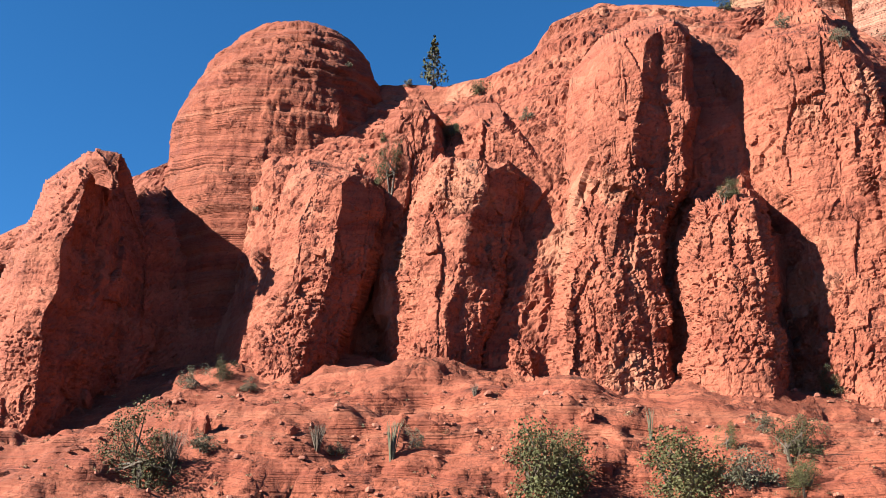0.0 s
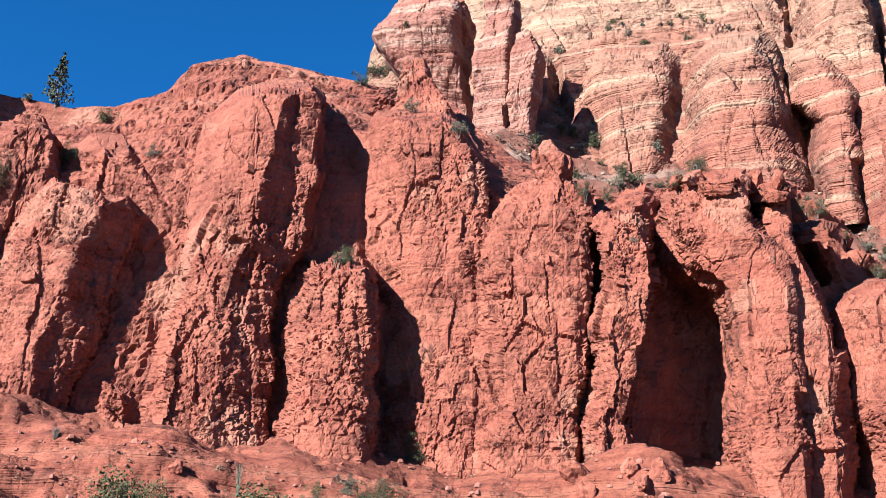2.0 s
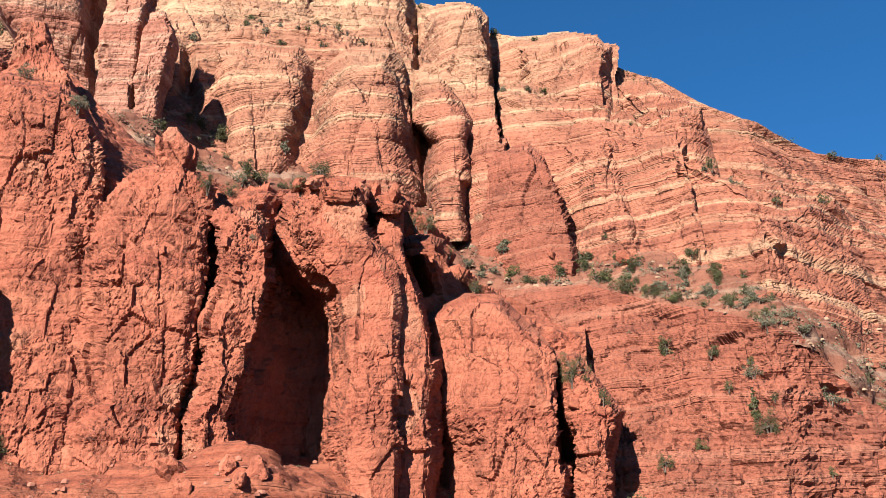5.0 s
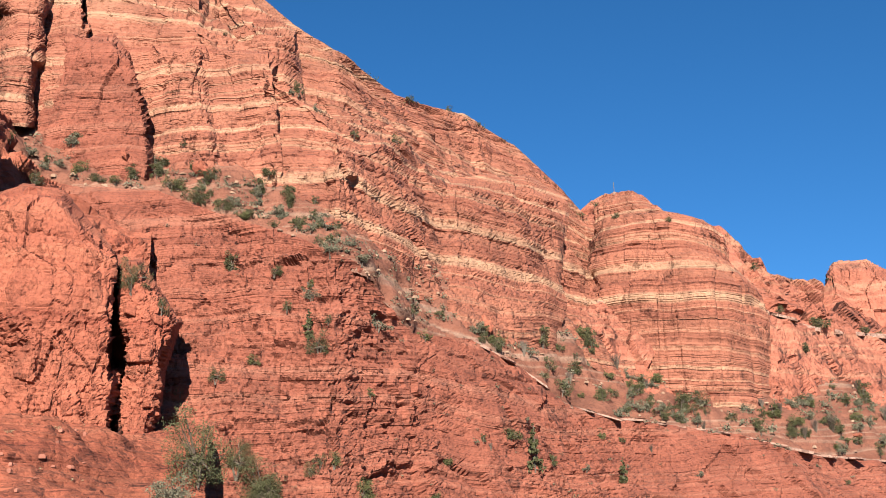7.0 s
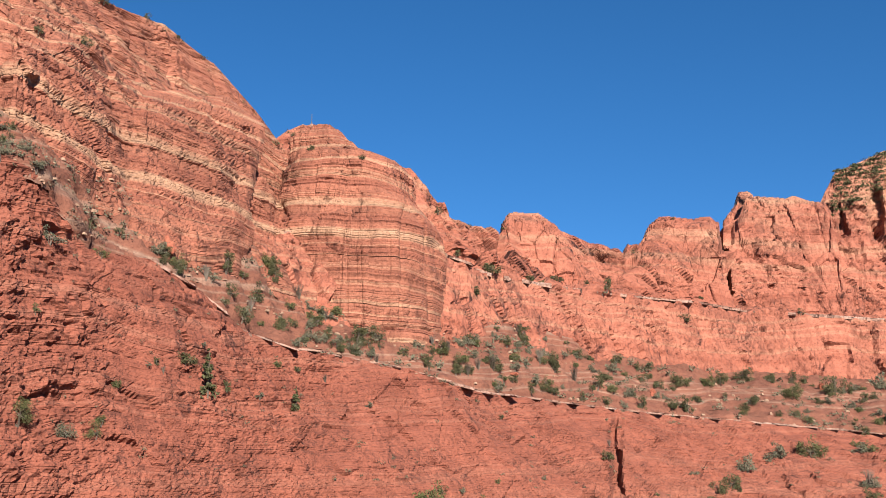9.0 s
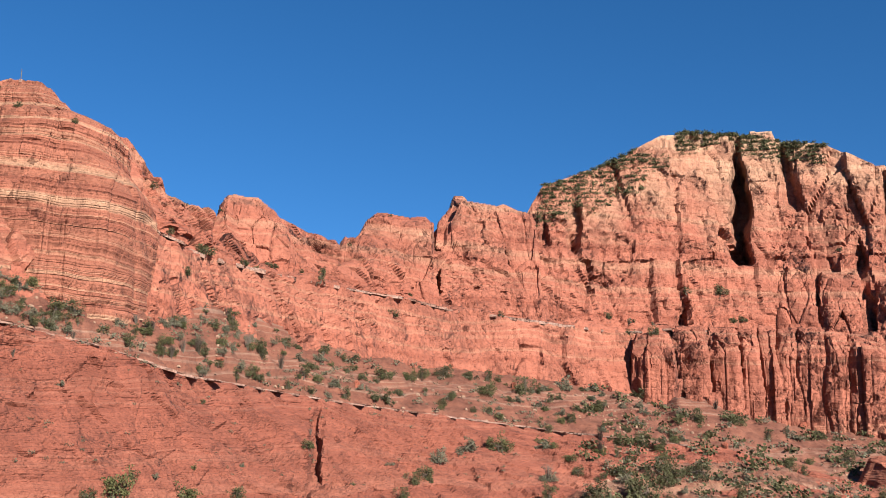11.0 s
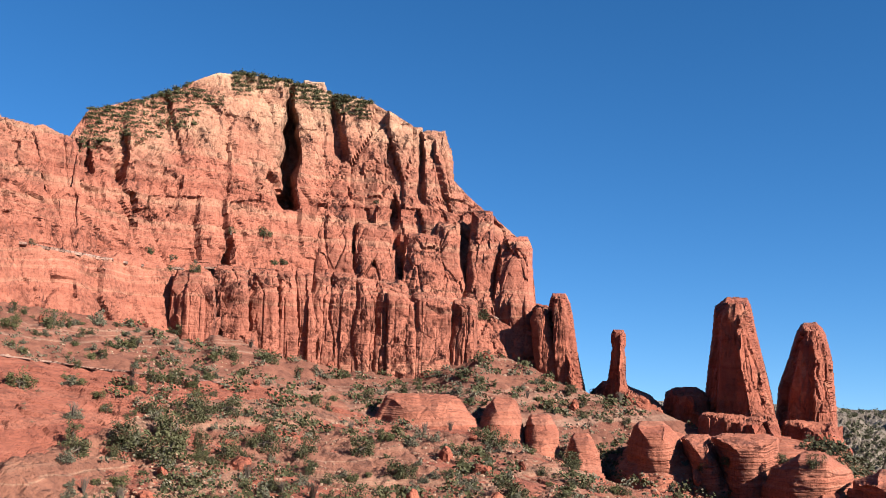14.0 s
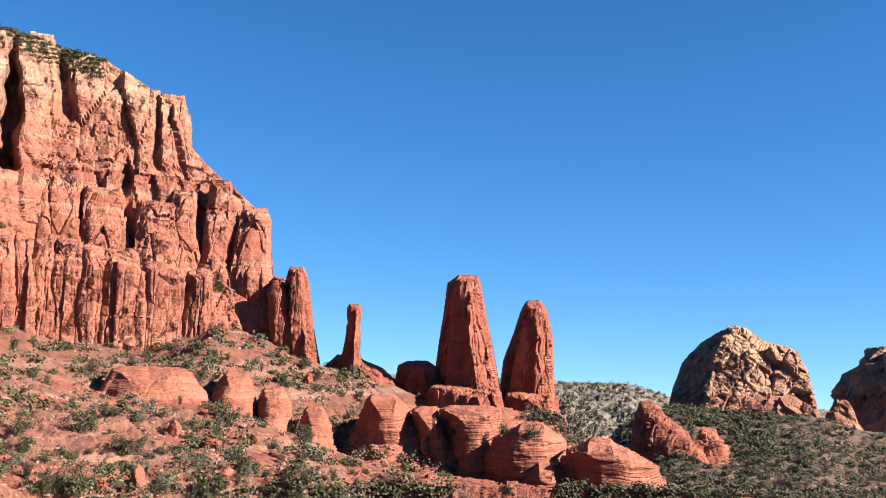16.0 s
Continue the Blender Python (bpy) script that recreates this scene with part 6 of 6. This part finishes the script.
def stone(rng, V, F, p, s):
    n = len(V)
    a, b, c = (s * rng.uniform(0.4, 1.0) for _ in range(3))
    t = rng.uniform(0, 6.28)
    for z, k in ((-0.3, 1.0), (0.25, 0.95), (0.6, 0.55)):
        for q in range(5):
            r = k * rng.uniform(0.8, 1.1)
            x, y = a * r * math.cos(q * 1.257), b * r * math.sin(q * 1.257)
            V.append((p.x + x * math.cos(t) - y * math.sin(t), p.y + x * math.sin(t) + y * math.cos(t), p.z + c * z * rng.uniform(0.85, 1.1)))
    for ring in (0, 5):
        for q in range(5):
            F.append((n + ring + q, n + ring + (q + 1) % 5, n + ring + 5 + (q + 1) % 5, n + ring + 5 + q))
    F.append(tuple(n + 10 + q for q in range(5)))


def on_bench(rng):
    az = rng.uniform(24, 112)
    return az, float(BENCH_LO(az)) + (float(BENCH_HI(az)) - float(BENCH_LO(az))) * rng.random()


def on_talus(rng):
    az = rng.uniform(110, 143)
    return az, rng.uniform(-8, float(BENCH_HI(az)))


def on_apron(rng):
    az = rng.uniform(52, 112)
    return az, rng.uniform(-2, float(BENCH_LO(az)))


def on_foot(rng):
    return rng.uniform(-26, 50), rng.uniform(2.5, 9.5)


def on_top(rng):
    az = rng.uniform(106.5, 123.5)
    top = float(MESA_CREST(az))
    return az, top - (2.3 if az < 115 else 1.0) * rng.random() ** 1.6 * min(1, (az - 105.5) / 3)


def on_hill(rng):
    az = rng.uniform(147, 172)
    return az, float(WOODED(az)) - 9 * rng.random()


def on_far(rng):
    az = rng.uniform(147, 160)
    return az, rng.uniform(-4, float(FAR_MTN(az)))


def on_rims(rng):
    az = rng.uniform(24, 119)
    line = MT_CREST if az < 76 else MESA_CREST
    return az, float(line(az)) - 0.35 * rng.random()


cover("scrub_cover", "low grey-green scrub over stony ground", "scrub", grey_scrub, 1100, 41, on_bench, 0.6, tuft)
cover("scrub_cover", "low grey scrub over the talus", "scrub", grey_scrub, 800, 42, on_talus, 0.8, tuft)
cover("green_cover", "small green bushes over the talus", "scrub", green_juniper, 1200, 43, on_talus, 1.1, tuft)
cover("grass_cover", "dry yellow grass on the slickrock ledges", "grass", dry_grass, 420, 44, on_foot, 0.25, tuft)
cover("grass_cover", "dry grass and scrub on the slope", "grass", grey_scrub, 240, 45, on_apron, 0.35, tuft)
cover("stone_litter", "pale broken stones on the bench", "stones", pale_stone, 600, 46, on_bench, 0.28, stone)
cover("stone_litter", "pale broken stones on the talus", "stones", pale_stone, 4200, 47, on_talus, 0.25, stone)
cover("stone_litter", "red broken stones at the cliff's foot", "stones", red_stone, 700, 48, on_foot, 0.28, stone)
cover("mesa_woods", "dark green brush over the mesa's top", "woods", green_juniper, 1700, 49, on_top, 0.6, tuft, -0.25)
cover("hill_woods", "dark woods over the hillside", "woods", far_green, 6500, 50, on_hill, 0.85, bushlet, -2)
cover("far_woods", "dark trees on the distant hills", "woods", far_green, 1600, 51, on_far, 1.0, bushlet, -2)
cover("rim_brush", "small dark brush along the skyline", "scrub", green_juniper, 160, 52, on_rims, 0.5, tuft)


# ---- broken caprock ledges ----
def slab_mesh(seed, name):
    rng = random.Random(seed)
    bm = bmesh.new()
    bmesh.ops.create_cube(bm, size=1.0)
    bmesh.ops.subdivide_edges(bm, edges=list(bm.edges), cuts=1)
    for v in bm.verts:
        v.co += Vector((rng.gauss(0, 0.045), rng.gauss(0, 0.05), rng.gauss(0, 0.05)))
    me = bpy.data.meshes.new(name)
    bm.to_mesh(me)
    bm.free()
    me.materials.append(pale_ledge)
    return me


SLABS = [slab_mesh(60 + k, "slab") for k in range(6)]


def ledge(label, line, dist, az0, az1, thick, long, seed):
    """A line of slabs along the edge of a bench."""
    rng = random.Random(seed)
    root = tagged(new("caprock_ledge"), label, "rock ledge")
    az = az0
    while az < az1:
        r = float(dist(az)) + rng.gauss(0, 0.25)
        step = long * rng.uniform(0.6, 1.4)
        t = thick * rng.uniform(0.7, 1.25)
        a = math.radians(az)
        slope = (float(line(az + 0.6)) - float(line(az - 0.6))) / 1.2
        ob = new("slab", rng.choice(SLABS))
        ob.parent = root
        z = EYE + r * math.tan(math.radians(float(line(az)))) - 0.2 * t
        ob.matrix_basis = (Matrix.Translation((r * math.sin(a), r * math.cos(a), z)) @ Euler((rng.gauss(0, 0.03), -math.atan(slope) * 0.9 + rng.gauss(0, 0.02), -a + rng.gauss(0, 0.05))).to_matrix().to_4x4()
                           @ Matrix.Diagonal((step * 1.15, 1.6 * rng.uniform(0.85, 1.15), t, 1)))
        az += math.degrees(step / r)
    return root


ledge("thin pale caprock ledge broken into slabs", BENCH_LO, above(R_LO, 0.75), 71, 118, 0.24, 2.6, 71)
ledge("pinkish white caprock ledge broken into slabs", PINK, above(R_HI, 6.2), 76, 113, 0.5, 2.6, 72)
ledge("red caprock ledge above the pillars", PINK, above(R_HI, 6.0), 113, 131, 0.4, 3.0, 73)

# ---- boulders ----
def boulder_mesh(seed):
    rng = np.random.default_rng(seed)
    bm = bmesh.new()
    bmesh.ops.create_icosphere(bm, subdivisions=3, radius=0.5)
    co = np.array([v.co[:] for v in bm.verts])
    cut = rng.normal(size=(9, 3))
    cut /= np.linalg.norm(cut, axis=1)[:, None]
    for n in cut:
        h = co @ n
        co = co - np.maximum(h - rng.uniform(0.28, 0.42), 0)[:, None] * n
    co += 0.02 * rng.normal(size=co.shape)
    for v, c in zip(bm.verts, co):
        v.co = c
    me = bpy.data.meshes.new("boulder")
    bm.to_mesh(me)
    bm.free()
    me.materials.append(rock_near)
    return me


BOULDERS = [boulder_mesh(80 + k) for k in range(5)]
rng_b = random.Random(9)
for n, where, lo, hi, label in ((24, on_foot, 0.6, 1.6, "red sandstone boulder on the slickrock ledges"), (22, on_talus, 1.2, 3.0, "red sandstone boulder on the brushy talus"),
                                (12, on_bench, 0.8, 1.8, "sandstone boulder on the brushy bench")):
    for _ in range(n):
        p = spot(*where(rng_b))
        if p is None:
            continue
        s = rng_b.uniform(lo, hi)
        ob = new("boulder", rng_b.choice(BOULDERS))
        ob.matrix_basis = Matrix.Translation(p + Vector((0, 0, 0.12 * s))) @ Euler([rng_b.uniform(0, 6.28) for _ in range(3)]).to_matrix().to_4x4() @ Matrix.Diagonal((s * 1.3, s, s * 0.8, 1))
        tagged(ob, label, "boulder", "boulders")

# antenna on the butte
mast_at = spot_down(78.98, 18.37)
if mast_at is not None:
    mast = new("survey_mast")
    tagged(mast, "thin metal antenna mast on the summit", "mast")
    mv, mf = [], []
    limb(mv, mf, mast_at - Vector((0, 0, 0.4)), mast_at + Vector((0, 0, 1.5)), 0.05, 0.035, 6)
    part("pole", mv, mf, bark, mast)
    mv, mf = [], []
    limb(mv, mf, mast_at - Vector((0, 0, 0.3)), mast_at + Vector((0, 0, 0.12)), 0.25, 0.2, 8)
    part("base", mv, mf, pale_ledge, mast)

# kinds that found no place are not kept
for key, ob in KINDS.items():
    if key not in USED:
        for o in (*ob.children_recursive, ob):
            bpy.data.objects.remove(o)
